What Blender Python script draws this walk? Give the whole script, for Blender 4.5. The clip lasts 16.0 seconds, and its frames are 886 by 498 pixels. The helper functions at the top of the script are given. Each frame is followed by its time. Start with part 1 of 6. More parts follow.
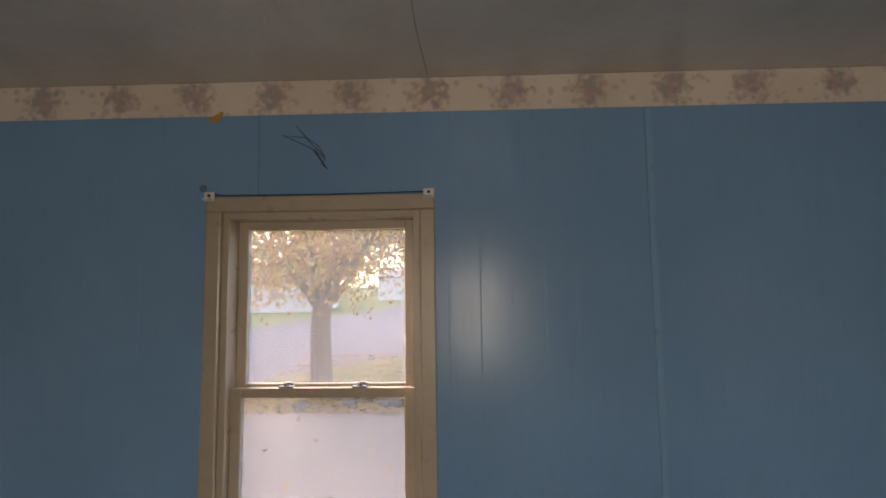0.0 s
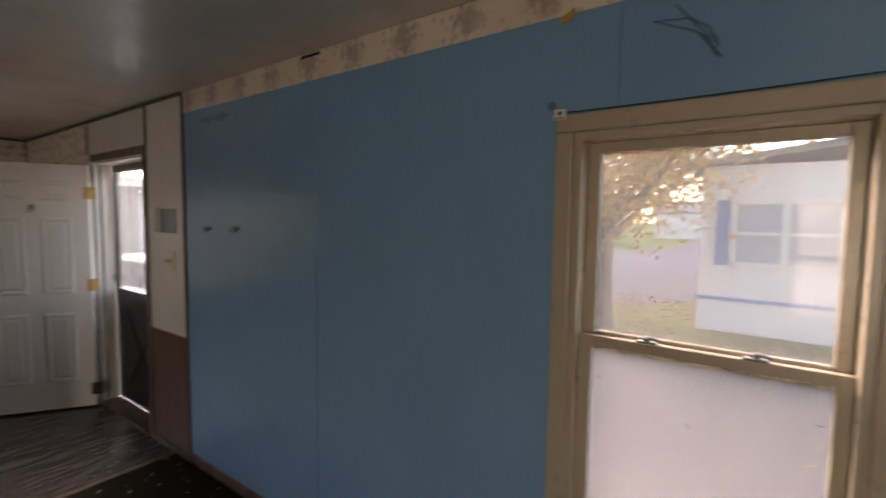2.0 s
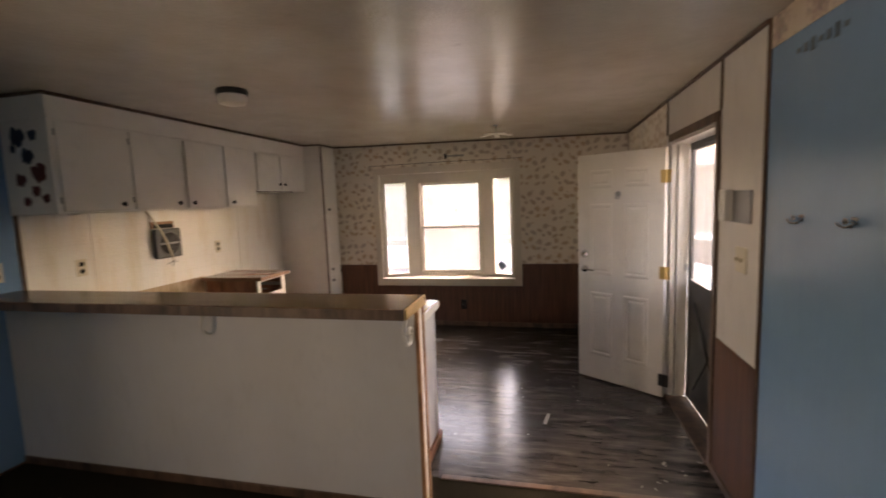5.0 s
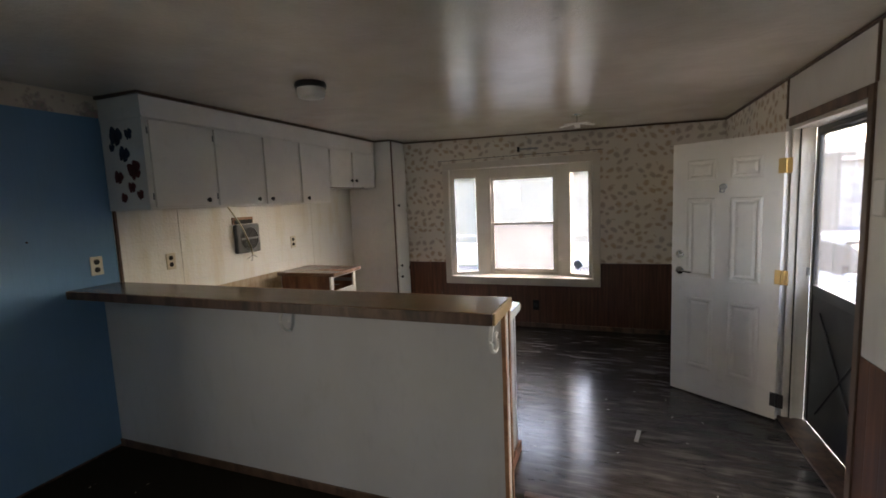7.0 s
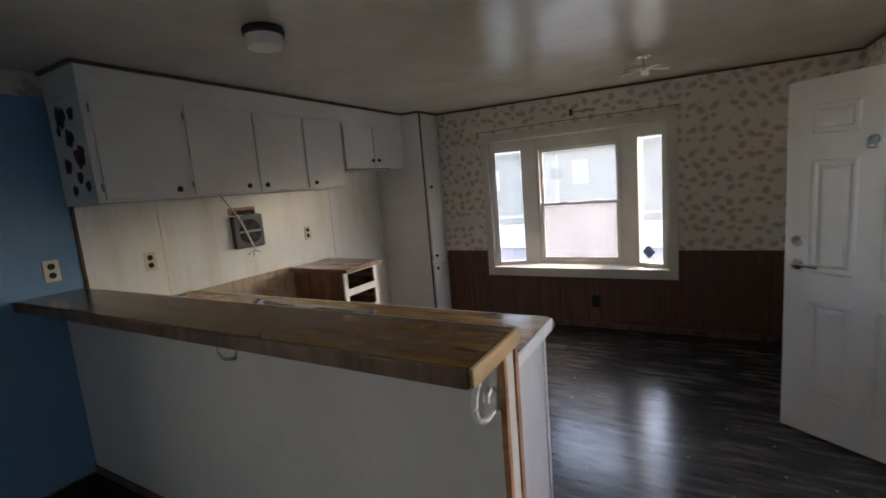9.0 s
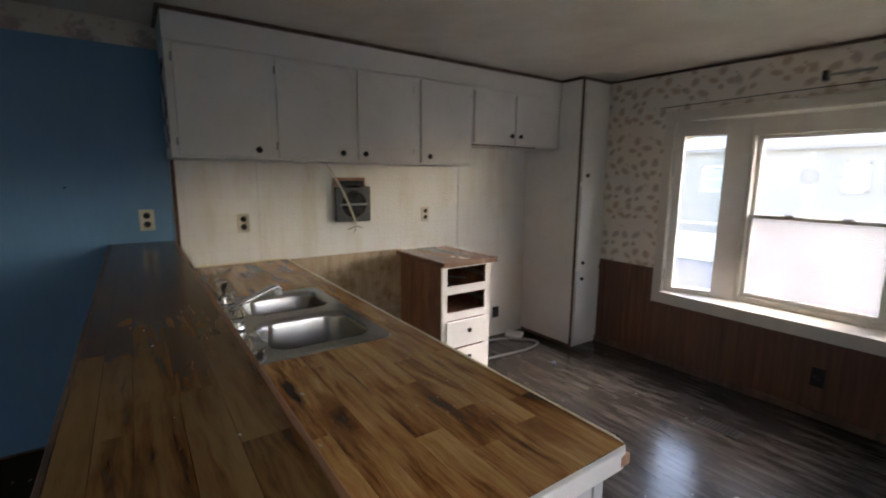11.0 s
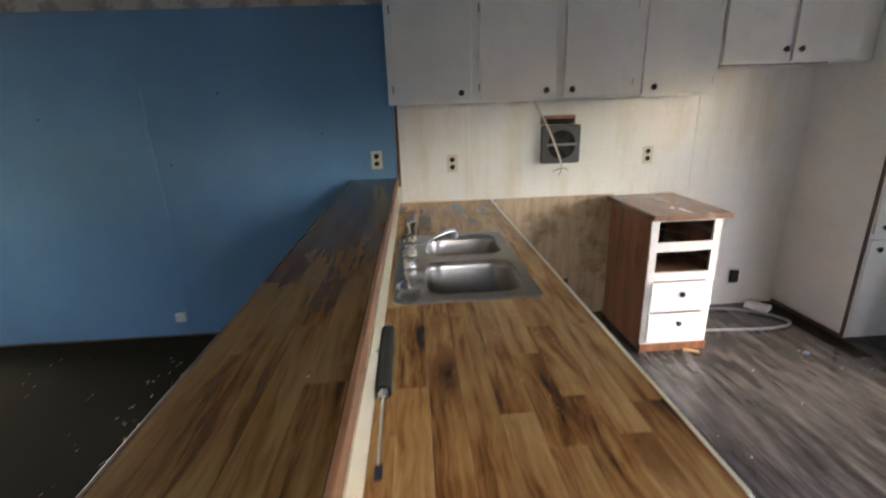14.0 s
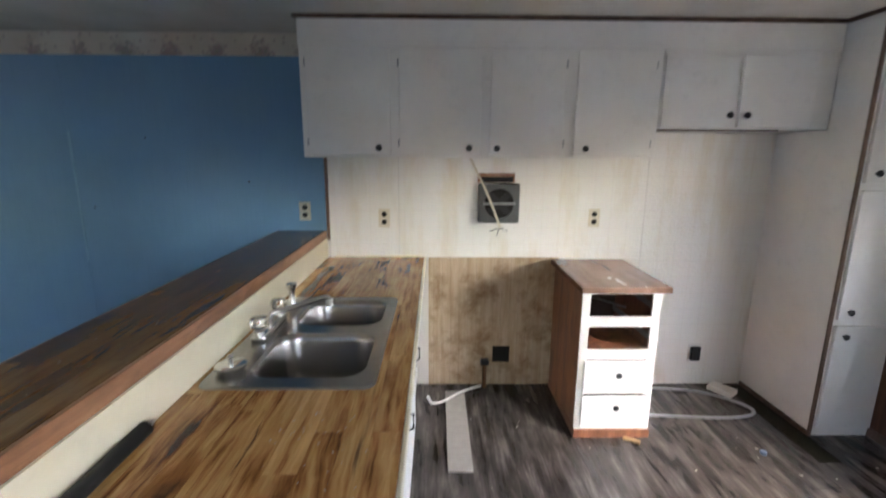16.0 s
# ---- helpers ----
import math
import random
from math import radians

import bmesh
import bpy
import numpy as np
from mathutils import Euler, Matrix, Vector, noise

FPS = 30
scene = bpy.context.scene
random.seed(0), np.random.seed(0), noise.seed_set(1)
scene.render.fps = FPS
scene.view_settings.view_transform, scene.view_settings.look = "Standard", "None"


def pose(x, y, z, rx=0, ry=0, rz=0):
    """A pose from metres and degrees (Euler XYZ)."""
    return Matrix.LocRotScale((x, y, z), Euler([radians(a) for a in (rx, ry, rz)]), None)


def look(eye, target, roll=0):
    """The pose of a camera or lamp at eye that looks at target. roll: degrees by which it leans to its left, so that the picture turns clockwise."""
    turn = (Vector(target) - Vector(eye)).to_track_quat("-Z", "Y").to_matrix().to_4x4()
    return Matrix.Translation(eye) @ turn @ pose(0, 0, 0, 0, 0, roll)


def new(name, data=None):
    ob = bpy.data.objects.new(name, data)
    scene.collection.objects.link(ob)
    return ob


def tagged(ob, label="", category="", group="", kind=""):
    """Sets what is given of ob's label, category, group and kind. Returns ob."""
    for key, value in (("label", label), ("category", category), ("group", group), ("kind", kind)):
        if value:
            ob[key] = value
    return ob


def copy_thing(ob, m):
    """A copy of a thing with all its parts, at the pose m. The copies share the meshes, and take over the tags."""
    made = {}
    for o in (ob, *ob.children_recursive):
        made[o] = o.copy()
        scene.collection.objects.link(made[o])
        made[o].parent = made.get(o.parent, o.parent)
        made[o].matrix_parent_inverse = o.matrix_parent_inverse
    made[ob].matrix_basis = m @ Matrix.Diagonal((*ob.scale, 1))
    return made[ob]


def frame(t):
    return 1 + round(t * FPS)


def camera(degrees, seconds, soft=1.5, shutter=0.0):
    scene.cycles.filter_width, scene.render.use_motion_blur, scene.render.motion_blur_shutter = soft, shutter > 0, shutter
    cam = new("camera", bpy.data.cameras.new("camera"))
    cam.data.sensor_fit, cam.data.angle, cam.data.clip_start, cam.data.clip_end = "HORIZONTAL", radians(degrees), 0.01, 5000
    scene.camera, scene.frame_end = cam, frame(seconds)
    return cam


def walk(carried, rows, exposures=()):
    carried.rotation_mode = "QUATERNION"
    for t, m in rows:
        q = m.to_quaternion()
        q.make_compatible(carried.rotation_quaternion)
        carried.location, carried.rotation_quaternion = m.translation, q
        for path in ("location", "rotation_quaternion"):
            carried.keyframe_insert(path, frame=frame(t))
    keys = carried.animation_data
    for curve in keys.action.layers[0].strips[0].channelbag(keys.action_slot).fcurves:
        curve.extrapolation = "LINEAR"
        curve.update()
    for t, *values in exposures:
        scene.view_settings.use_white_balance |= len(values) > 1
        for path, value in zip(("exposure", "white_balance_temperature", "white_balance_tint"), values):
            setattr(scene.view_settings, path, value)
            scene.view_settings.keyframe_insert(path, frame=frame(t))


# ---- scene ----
cam = camera(89.7, 16.0, soft=1.7, shutter=0.4)
PATH = [
    (0, look((-1.424, -3.069, 1.471), (0.569, -3.013, 1.626), -0.7)),
    (0.5, look((-1.388, -3.065, 1.477), (0.594, -2.866, 1.653), -0.3)),
    (1, look((-1.356, -2.942, 1.452), (0.607, -2.678, 1.725), 1.5)),
    (1.5, look((-1.316, -2.786, 1.431), (0.598, -2.214, 1.522), 2.0)),
    (2, look((-1.243, -2.74, 1.469), (0.39, -1.593, 1.329), 0.8)),
    (2.5, look((-1.067, -2.673, 1.495), (0.302, -1.221, 1.352), -0.7)),
    (3, look((-0.984, -2.589, 1.487), (0.145, -0.948, 1.305), -1.7)),
    (3.5, look((-0.99, -2.443, 1.474), (0.029, -0.73, 1.306), 0.1)),
    (4, look((-0.981, -2.301, 1.486), (-0.315, -0.425, 1.3), -0.9)),
    (4.5, look((-0.923, -2.207, 1.509), (-0.897, -0.218, 1.304), -2.3)),
    (5, look((-0.855, -2.098, 1.506), (-1.309, -0.163, 1.289), -2.2)),
    (5.2, look((-0.882, -2.119, 1.51), (-1.445, -0.213, 1.284), -2.5)),
    (7.3, look((-1.014, -1.881, 1.49), (-1.741, -0.031, 1.264), -2.2)),
    (7.5, look((-0.987, -1.796, 1.477), (-1.724, 0.046, 1.227), -2.2)),
    (8, look((-0.954, -1.555, 1.465), (-1.718, 0.274, 1.198), -3.2)),
    (8.5, look((-0.902, -1.344, 1.484), (-1.807, 0.417, 1.201), -4.3)),
    (8.7, look((-0.942, -1.284, 1.461), (-1.876, 0.462, 1.181), -4.6)),
    (10.8, look((-1.111, -0.331, 1.485), (-2.671, 0.878, 1.166), -0.3)),
    (11, look((-1.046, -0.242, 1.429), (-2.668, 0.884, 1.11), 0.5)),
    (11.5, look((-1.074, -0.2, 1.47), (-2.821, 0.359, 0.672), -2.3)),
    (12, look((-1.007, -0.082, 1.459), (-2.7, 0.081, 0.408), -1.6)),
    (12.5, look((-0.972, -0.032, 1.463), (-2.683, -0.041, 0.429), -0.2)),
    (13, look((-0.959, -0.037, 1.472), (-2.697, -0.138, 0.488), 0.2)),
    (13.5, look((-0.962, 0.002, 1.475), (-2.761, -0.035, 0.601), -0.7)),
    (14, look((-1.028, 0.055, 1.485), (-2.933, 0.163, 0.884), -2.0)),
    (14.5, look((-1.209, 0.121, 1.51), (-3.148, 0.336, 1.072), -0.4)),
    (15, look((-1.278, 0.209, 1.475), (-3.153, 0.375, 0.798), 1.0)),
    (15.5, look((-1.225, 0.449, 1.495), (-3.103, 0.483, 0.809), 2.5)),
    (16, look((-1.208, 0.629, 1.528), (-3.164, 0.66, 1.115), 0.3)),
]
EXPOSURES = [
    (0.0, 4.72, 8000, 19), (1.0, 4.82, 8200, 19), (1.5, 4.55, 8100, 18), (2.2, 4.56, 8700, 20), (3.0, 4.68, 8300, 19), (3.5, 4.98, 8300, 17), (4.0, 5.2, 9800, 23), (5.0, 5.2, 10700, 24), (7.5, 4.83, 7600, 11), (8.7, 4.75, 7400, 11),
    (11.0, 4.95, 7500, 11), (12.5, 5.5, 6900, 10), (13.5, 5.6, 6900, 10), (14.2, 5.8, 7100, 10), (15.0, 6.0, 7000, 11), (16.0, 6.0, 6800, 10),
]
walk(cam, PATH, EXPOSURES)

# ---------------------------------------------------------------- daylight
world = bpy.data.worlds.new("sky")
scene.world = world
world.use_nodes = True
wn = world.node_tree.nodes
sky = wn.new("ShaderNodeTexSky")
sky.sky_type = "NISHITA"
sky.sun_disc = False
sky.sun_elevation = radians(40)
sky.sun_rotation = radians(40)
sky.air_density = 1.0
sky.dust_density = 1.5
sky.ozone_density = 2.0
world.node_tree.links.new(sky.outputs[0], wn["Background"].inputs[0])
wn["Background"].inputs[1].default_value = 0.15
sun_data = bpy.data.lights.new("sun", "SUN")
sun_data.energy = 0.02
sun_data.angle = radians(32)
sun_data.color = (1.0, 0.98, 0.96)
sun = new("sun", sun_data)
sun.matrix_world = look((19.7, 23.5, 25.7), (0, 0, 0))
# daylight entering by the window in the long blue wall
win_data = bpy.data.lights.new("window_daylight", "AREA")
win_data.shape, win_data.size, win_data.size_y, win_data.energy = "RECTANGLE", 0.58, 1.08, 1.3
win_data.color = (1.0, 0.95, 0.89)
win_light = new("window_daylight", win_data)
win_light.matrix_world = look((-4.085, -3.332, 1.115), (0, -3.332, 1.115))

# ---------------------------------------------------------------- materials


class Nodes:
    """A small wrapper that makes node trees short to write."""

    def __init__(self, name):
        self.mat = bpy.data.materials.new(name)
        self.mat.use_nodes = True
        self.tree = self.mat.node_tree
        self.bsdf = self.tree.nodes["Principled BSDF"]

    def add(self, kind, **inputs):
        n = self.tree.nodes.new("ShaderNode" + kind)
        for key, value in inputs.items():
            self.put(n.inputs[key.replace("_", " ")], value)
        return n

    def put(self, socket, value):
        if isinstance(value, bpy.types.NodeSocket):
            self.tree.links.new(value, socket)
        elif isinstance(value, tuple) and len(value) == 3 and socket.type == "RGBA":
            socket.default_value = (*value, 1)
        else:
            socket.default_value = value

    def coords(self, scale=(1, 1, 1), spread=False):
        """Object coordinates in metres; spread gives each piece its own stretch of the pattern."""
        tc = self.add("TexCoord").outputs["Object"]
        m = self.add("Mapping", Vector=tc, Scale=scale)
        if spread:
            r = self.add("ObjectInfo").outputs["Random"]
            off = self.math("MULTIPLY", r, 53.0)
            comb = self.add("CombineXYZ", X=off, Y=off, Z=off)
            self.put(m.inputs["Location"], comb.outputs[0])
        return m.outputs[0]

    def noise(self, vec, scale, detail=4.0, rough=0.55, distort=0.0):
        n = self.add("TexNoise", Vector=vec, Scale=scale, Detail=detail, Roughness=rough, Distortion=distort)
        return n.outputs["Fac"]

    def math(self, op, a, b=0.0, c=0.0):
        n = self.add("Math")
        n.operation = op
        self.put(n.inputs[0], a)
        self.put(n.inputs[1], b)
        self.put(n.inputs[2], c)
        return n.outputs[0]

    def ramp(self, fac, *stops):
        n = self.add("ValToRGB", Fac=fac)
        e = n.color_ramp.elements
        while len(e) < len(stops):
            e.new(0.5)
        for el, (pos, col) in zip(e, stops):
            el.position = pos
            el.color = (*col, 1) if isinstance(col, tuple) else (col, col, col, 1)
        return n.outputs[0]

    def mix(self, fac, a, b):
        n = self.add("Mix")
        n.data_type = "RGBA"
        self.put(n.inputs[0], fac)
        self.put(n.inputs[6], a)
        self.put(n.inputs[7], b)
        return n.outputs[2]

    def bump(self, height, strength=0.3, distance=0.002, normal=None):
        n = self.add("Bump", Height=height, Strength=strength, Distance=distance)
        if normal is not None:
            self.put(n.inputs["Normal"], normal)
        return n.outputs[0]

    def xyz(self, vec):
        return self.add("SeparateXYZ", Vector=vec).outputs

    def end(self, colour, rough=0.5, metal=0.0, normal=None, **more):
        self.put(self.bsdf.inputs["Base Color"], colour)
        self.put(self.bsdf.inputs["Roughness"], rough)
        self.put(self.bsdf.inputs["Metallic"], metal)
        if normal is not None:
            self.put(self.bsdf.inputs["Normal"], normal)
        for key, value in more.items():
            self.put(self.bsdf.inputs[key.replace("_", " ")], value)
        return self.mat


def scaled(c, k):
    return tuple(min(1.0, v * k) for v in c)


def paint(name, col, rough=0.4, grime=0.75, stretch=(1, 1, 1), bump=0.15, fine=60.0, metal=0.0):
    """Aged paint: broad stains, fine mottling, brush relief."""
    n = Nodes(name)
    v = n.coords(stretch)
    broad = n.noise(v, 1.7, 5.0, 0.6)
    small = n.noise(v, 14.0, 6.0, 0.65)
    c = n.mix(n.ramp(broad, (0.35, 0.0), (0.72, 1.0)), col, scaled(col, grime))
    c = n.mix(n.ramp(small, (0.55, 0.0), (0.8, 0.5)), c, scaled(col, grime * 0.85))
    rg = n.math("MULTIPLY_ADD", small, 0.25, rough - 0.12)
    return n.end(c, rg, metal, n.bump(n.noise(v, fine, 3.0), bump, 0.002))


def wood(name, light, mid, dark, along=0, size=1.0, rough=0.35, knots=0.5, spread=True, vary=0.5, streaks=0.85):
    """Boards with stretched grain, dark streaks and knots; every board differs."""
    n = Nodes(name)
    st = [1.0, 1.0, 1.0]
    st[along] = 0.09
    v = n.coords(tuple(st), spread)
    iso = n.coords((1, 1, 1), spread)
    wob = n.noise(iso, 3.5 * size, 3.0)
    warp = n.add("VectorMath", Vector=v)
    warp.operation = "ADD"
    sc = n.add("VectorMath", Vector=n.add("CombineXYZ", X=wob, Y=wob, Z=wob).outputs[0])
    sc.operation = "SCALE"
    sc.inputs["Scale"].default_value = 0.09
    n.put(warp.inputs[1], sc.outputs[0])
    grain = n.noise(warp.outputs[0], 34.0 * size, 7.0, 0.62)
    streak = n.noise(warp.outputs[0], 15.0 * size, 5.0, 0.7, 0.6)
    broad = n.noise(warp.outputs[0], 11.0 * size, 3.0, 0.55, 0.3)
    c = n.ramp(n.math("MULTIPLY_ADD", broad, 0.7, n.math("MULTIPLY", grain, 0.32)), (0.38, dark), (0.48, mid), (0.58, light), (0.70, scaled(light, 1.15)))
    c = n.mix(n.ramp(streak, (0.58, 0.0), (0.74, streaks)), c, scaled(dark, 0.8))
    kv = n.coords(tuple(0.55 if i == along else 1.5 for i in range(3)), spread)
    vor = n.add("TexVoronoi", Vector=kv, Scale=2.3 * size)
    k = n.math("ADD", vor.outputs["Distance"], n.math("MULTIPLY", grain, 0.34))
    c = n.mix(n.math("MULTIPLY", n.ramp(k, (0.2, 1.0), (0.42, 0.0)), knots), c, scaled(dark, 0.55))
    if vary:
        r = n.add("ObjectInfo").outputs["Random"]
        tone = n.ramp(r, (0.0, scaled(dark, 1.1)), (0.35, mid), (0.7, light), (1.0, scaled(mid, 0.8)))
        c = n.mix(vary, c, tone)
    rg = n.math("MULTIPLY_ADD", broad, 0.16, rough - 0.08)
    return n.end(c, rg)


def laminate(name, k):
    """Printed rustic wood: fine streaks along x, red-brown bands, cracks and knots; every board differs."""
    n = Nodes(name)
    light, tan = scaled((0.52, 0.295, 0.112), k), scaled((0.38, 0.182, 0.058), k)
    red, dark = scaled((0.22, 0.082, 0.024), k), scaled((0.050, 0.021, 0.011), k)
    iso = n.coords((0.5, 1, 1), True)
    wob = n.noise(iso, 6.0, 4.0, 0.6)
    off = n.math("MULTIPLY", n.math("SUBTRACT", wob, 0.5), 0.055)
    def streaks(along):
        m = n.add("VectorMath", Vector=n.coords((along, 1, 1), True))
        m.operation = "ADD"
        n.put(m.inputs[1], n.add("CombineXYZ", X=0.0, Y=off, Z=0.0).outputs[0])
        return m.outputs[0]
    long_, longer = streaks(0.09), streaks(0.045)
    fine = n.noise(long_, 85.0, 6.0, 0.65)
    mid = n.noise(long_, 26.0, 5.0, 0.6, 0.5)
    broad = n.noise(iso, 5.0, 3.0)
    r = n.add("ObjectInfo").outputs["Random"]
    f = n.math("ADD", n.math("MULTIPLY", mid, 0.62), n.math("MULTIPLY", fine, 0.34))
    f = n.math("ADD", f, n.math("MULTIPLY", n.math("SUBTRACT", broad, 0.5), 0.50))
    f = n.math("ADD", f, n.math("MULTIPLY", n.math("SUBTRACT", r, 0.5), 0.13))
    c = n.ramp(f, (0.29, dark), (0.37, red), (0.455, tan), (0.575, light), (0.68, scaled(light, 1.18)))
    crack = n.ramp(n.noise(longer, 34.0, 4.0, 0.7, 0.4), (0.605, 0.0), (0.66, 1.0))
    patch = n.ramp(n.noise(iso, 4.5, 2.0), (0.53, 0.0), (0.63, 0.9))
    c = n.mix(n.math("MULTIPLY", crack, patch), c, dark)
    vor = n.add("TexVoronoi", Vector=n.coords((0.55, 1.2, 1), True), Scale=3.4)
    kd = n.math("ADD", vor.outputs["Distance"], n.math("MULTIPLY", n.math("SUBTRACT", n.noise(iso, 30.0, 5.0, 0.7), 0.5), 0.30))
    c = n.mix(n.ramp(kd, (0.13, 0.85), (0.26, 0.0)), c, red)
    c = n.mix(n.ramp(kd, (0.04, 0.95), (0.13, 0.0)), c, dark)
    return n.end(c, n.math("MULTIPLY_ADD", mid, 0.13, 0.165), 0.0, n.bump(fine, 0.05, 0.0006))


def grey_planks():
    """Grey-brown vinyl planks with short blurred streaks."""
    n = Nodes("grey_plank")
    at = n.add("NewGeometry").outputs["Position"]
    def along(k):
        return n.add("Mapping", Vector=at, Location=(0.0, 0.0, 0.037), Scale=(k, 1, 1)).outputs[0]
    streak = n.noise(along(0.19), 20.0, 4.0, 0.58)
    fine = n.noise(along(0.06), 70.0, 5.0, 0.6)
    cloud = n.noise(along(0.45), 5.0, 2.0, 0.5)
    f = n.math("ADD", n.math("MULTIPLY", streak, 0.74), n.math("MULTIPLY", fine, 0.26))
    f = n.math("ADD", f, n.math("MULTIPLY", n.math("SUBTRACT", cloud, 0.5), 0.12))
    f = n.math("ADD", f, n.math("MULTIPLY", n.math("SUBTRACT", n.add("ObjectInfo").outputs["Random"], 0.5), 0.03))
    c = n.ramp(f, (0.36, (0.018, 0.0145, 0.0135)), (0.46, (0.036, 0.030, 0.0275)), (0.54, (0.062, 0.053, 0.048)), (0.63, (0.115, 0.100, 0.091)))
    dust = n.noise(along(1.0), 3.0, 3.0, 0.5)
    c = n.mix(n.ramp(dust, (0.5, 0.0), (0.8, 0.35)), c, (0.095, 0.082, 0.075))
    return n.end(c, n.math("MULTIPLY_ADD", dust, 0.13, 0.145), 0.0, n.bump(fine, 0.06, 0.0008))


def dusty_film():
    """Cloudy plastic sheet that lets diffuse daylight through."""
    n = Nodes("dusty_film")
    v = n.coords()
    cloud = n.noise(v, 5.0, 5.0, 0.6)
    soft = n.add("BsdfTranslucent", Color=n.mix(cloud, (0.19, 0.187, 0.19), (0.13, 0.129, 0.135)))
    clear = n.add("BsdfTransparent", Color=(0.95, 0.95, 0.95))
    both = n.add("MixShader")
    n.put(both.inputs[0], n.math("MULTIPLY_ADD", cloud, 0.25, 0.68))
    n.put(both.inputs[1], clear.outputs[0])
    n.put(both.inputs[2], soft.outputs[0])
    n.tree.links.new(both.outputs[0], n.tree.nodes["Material Output"].inputs[0])
    return n.mat


def plain(name, col, rough=0.5, metal=0.0, var=0.2, scale=30.0, bump=0.05, **more):
    n = Nodes(name)
    v = n.coords()
    f = n.noise(v, scale, 4.0)
    g = n.noise(v, scale * 0.12, 4.0)
    c = n.mix(n.math("MULTIPLY", f, var), col, scaled(col, 0.55))
    c = n.mix(n.math("MULTIPLY", g, var), c, scaled(col, 0.7))
    return n.end(c, n.math("MULTIPLY_ADD", f, 0.2, rough - 0.1), metal, n.bump(f, bump, 0.001), **more)


def blue_panel():
    """Glossy blue paint over sheet panelling with fine vertical grooves."""
    n = Nodes("blue_paint")
    v = n.coords()
    x, y, z = n.xyz(v)
    col = (0.185, 0.345, 0.525)
    broad = n.noise(v, 1.3, 5.0, 0.6)
    grain = n.noise(n.coords((1, 14, 0.35)), 9.0, 6.0, 0.65)
    c = n.mix(n.ramp(broad, (0.3, 0.0), (0.75, 1.0)), col, (0.148, 0.288, 0.455))
    c = n.mix(n.ramp(grain, (0.5, 0.0), (0.8, 0.35)), c, (0.122, 0.248, 0.40))
    fr = n.math("FRACT", n.math("MULTIPLY", y, 9.85))
    groove = n.ramp(fr, (0.0, 0.0), (0.02, 1.0), (0.98, 1.0), (1.0, 0.0))
    wav = n.noise(n.coords((1, 1, 0.5)), 5.0, 2.0)
    b = n.bump(groove, 0.25, 0.001)
    b = n.bump(grain, 0.12, 0.002, b)
    b = n.bump(wav, 0.05, 0.02, b)
    return n.end(c, n.math("MULTIPLY_ADD", grain, 0.14, 0.16), 0.0, b, Specular_IOR_Level=0.24)


def tile_panel():
    """White sheet embossed as small tiles, with yellowed grease stains."""
    n = Nodes("tileboard")
    v = n.coords()
    x, y, z = n.xyz(v)
    size = 0.108
    def edge(s):
        f = n.math("FRACT", n.math("DIVIDE", s, size))
        return n.ramp(f, (0.0, 0.0), (0.045, 1.0), (0.955, 1.0), (1.0, 0.0))
    grid = n.math("MULTIPLY", edge(y), edge(z))
    peb = n.add("TexVoronoi", Vector=v, Scale=55.0).outputs["Distance"]
    stain = n.noise(n.coords((1, 2.2, 0.5)), 2.2, 5.0, 0.65)
    base = (0.84, 0.825, 0.785)
    c = n.mix(n.ramp(stain, (0.50, 0.0), (0.78, 0.8)), base, (0.70, 0.61, 0.46))
    c = n.mix(n.ramp(grid, (0.0, 0.22), (0.5, 0.0)), c, (0.55, 0.50, 0.42))
    b = n.bump(grid, 0.28, 0.0012)
    b = n.bump(peb, 0.35, 0.004, b)
    return n.end(c, n.math("MULTIPLY_ADD", stain, 0.08, 0.045), 0.0, b)


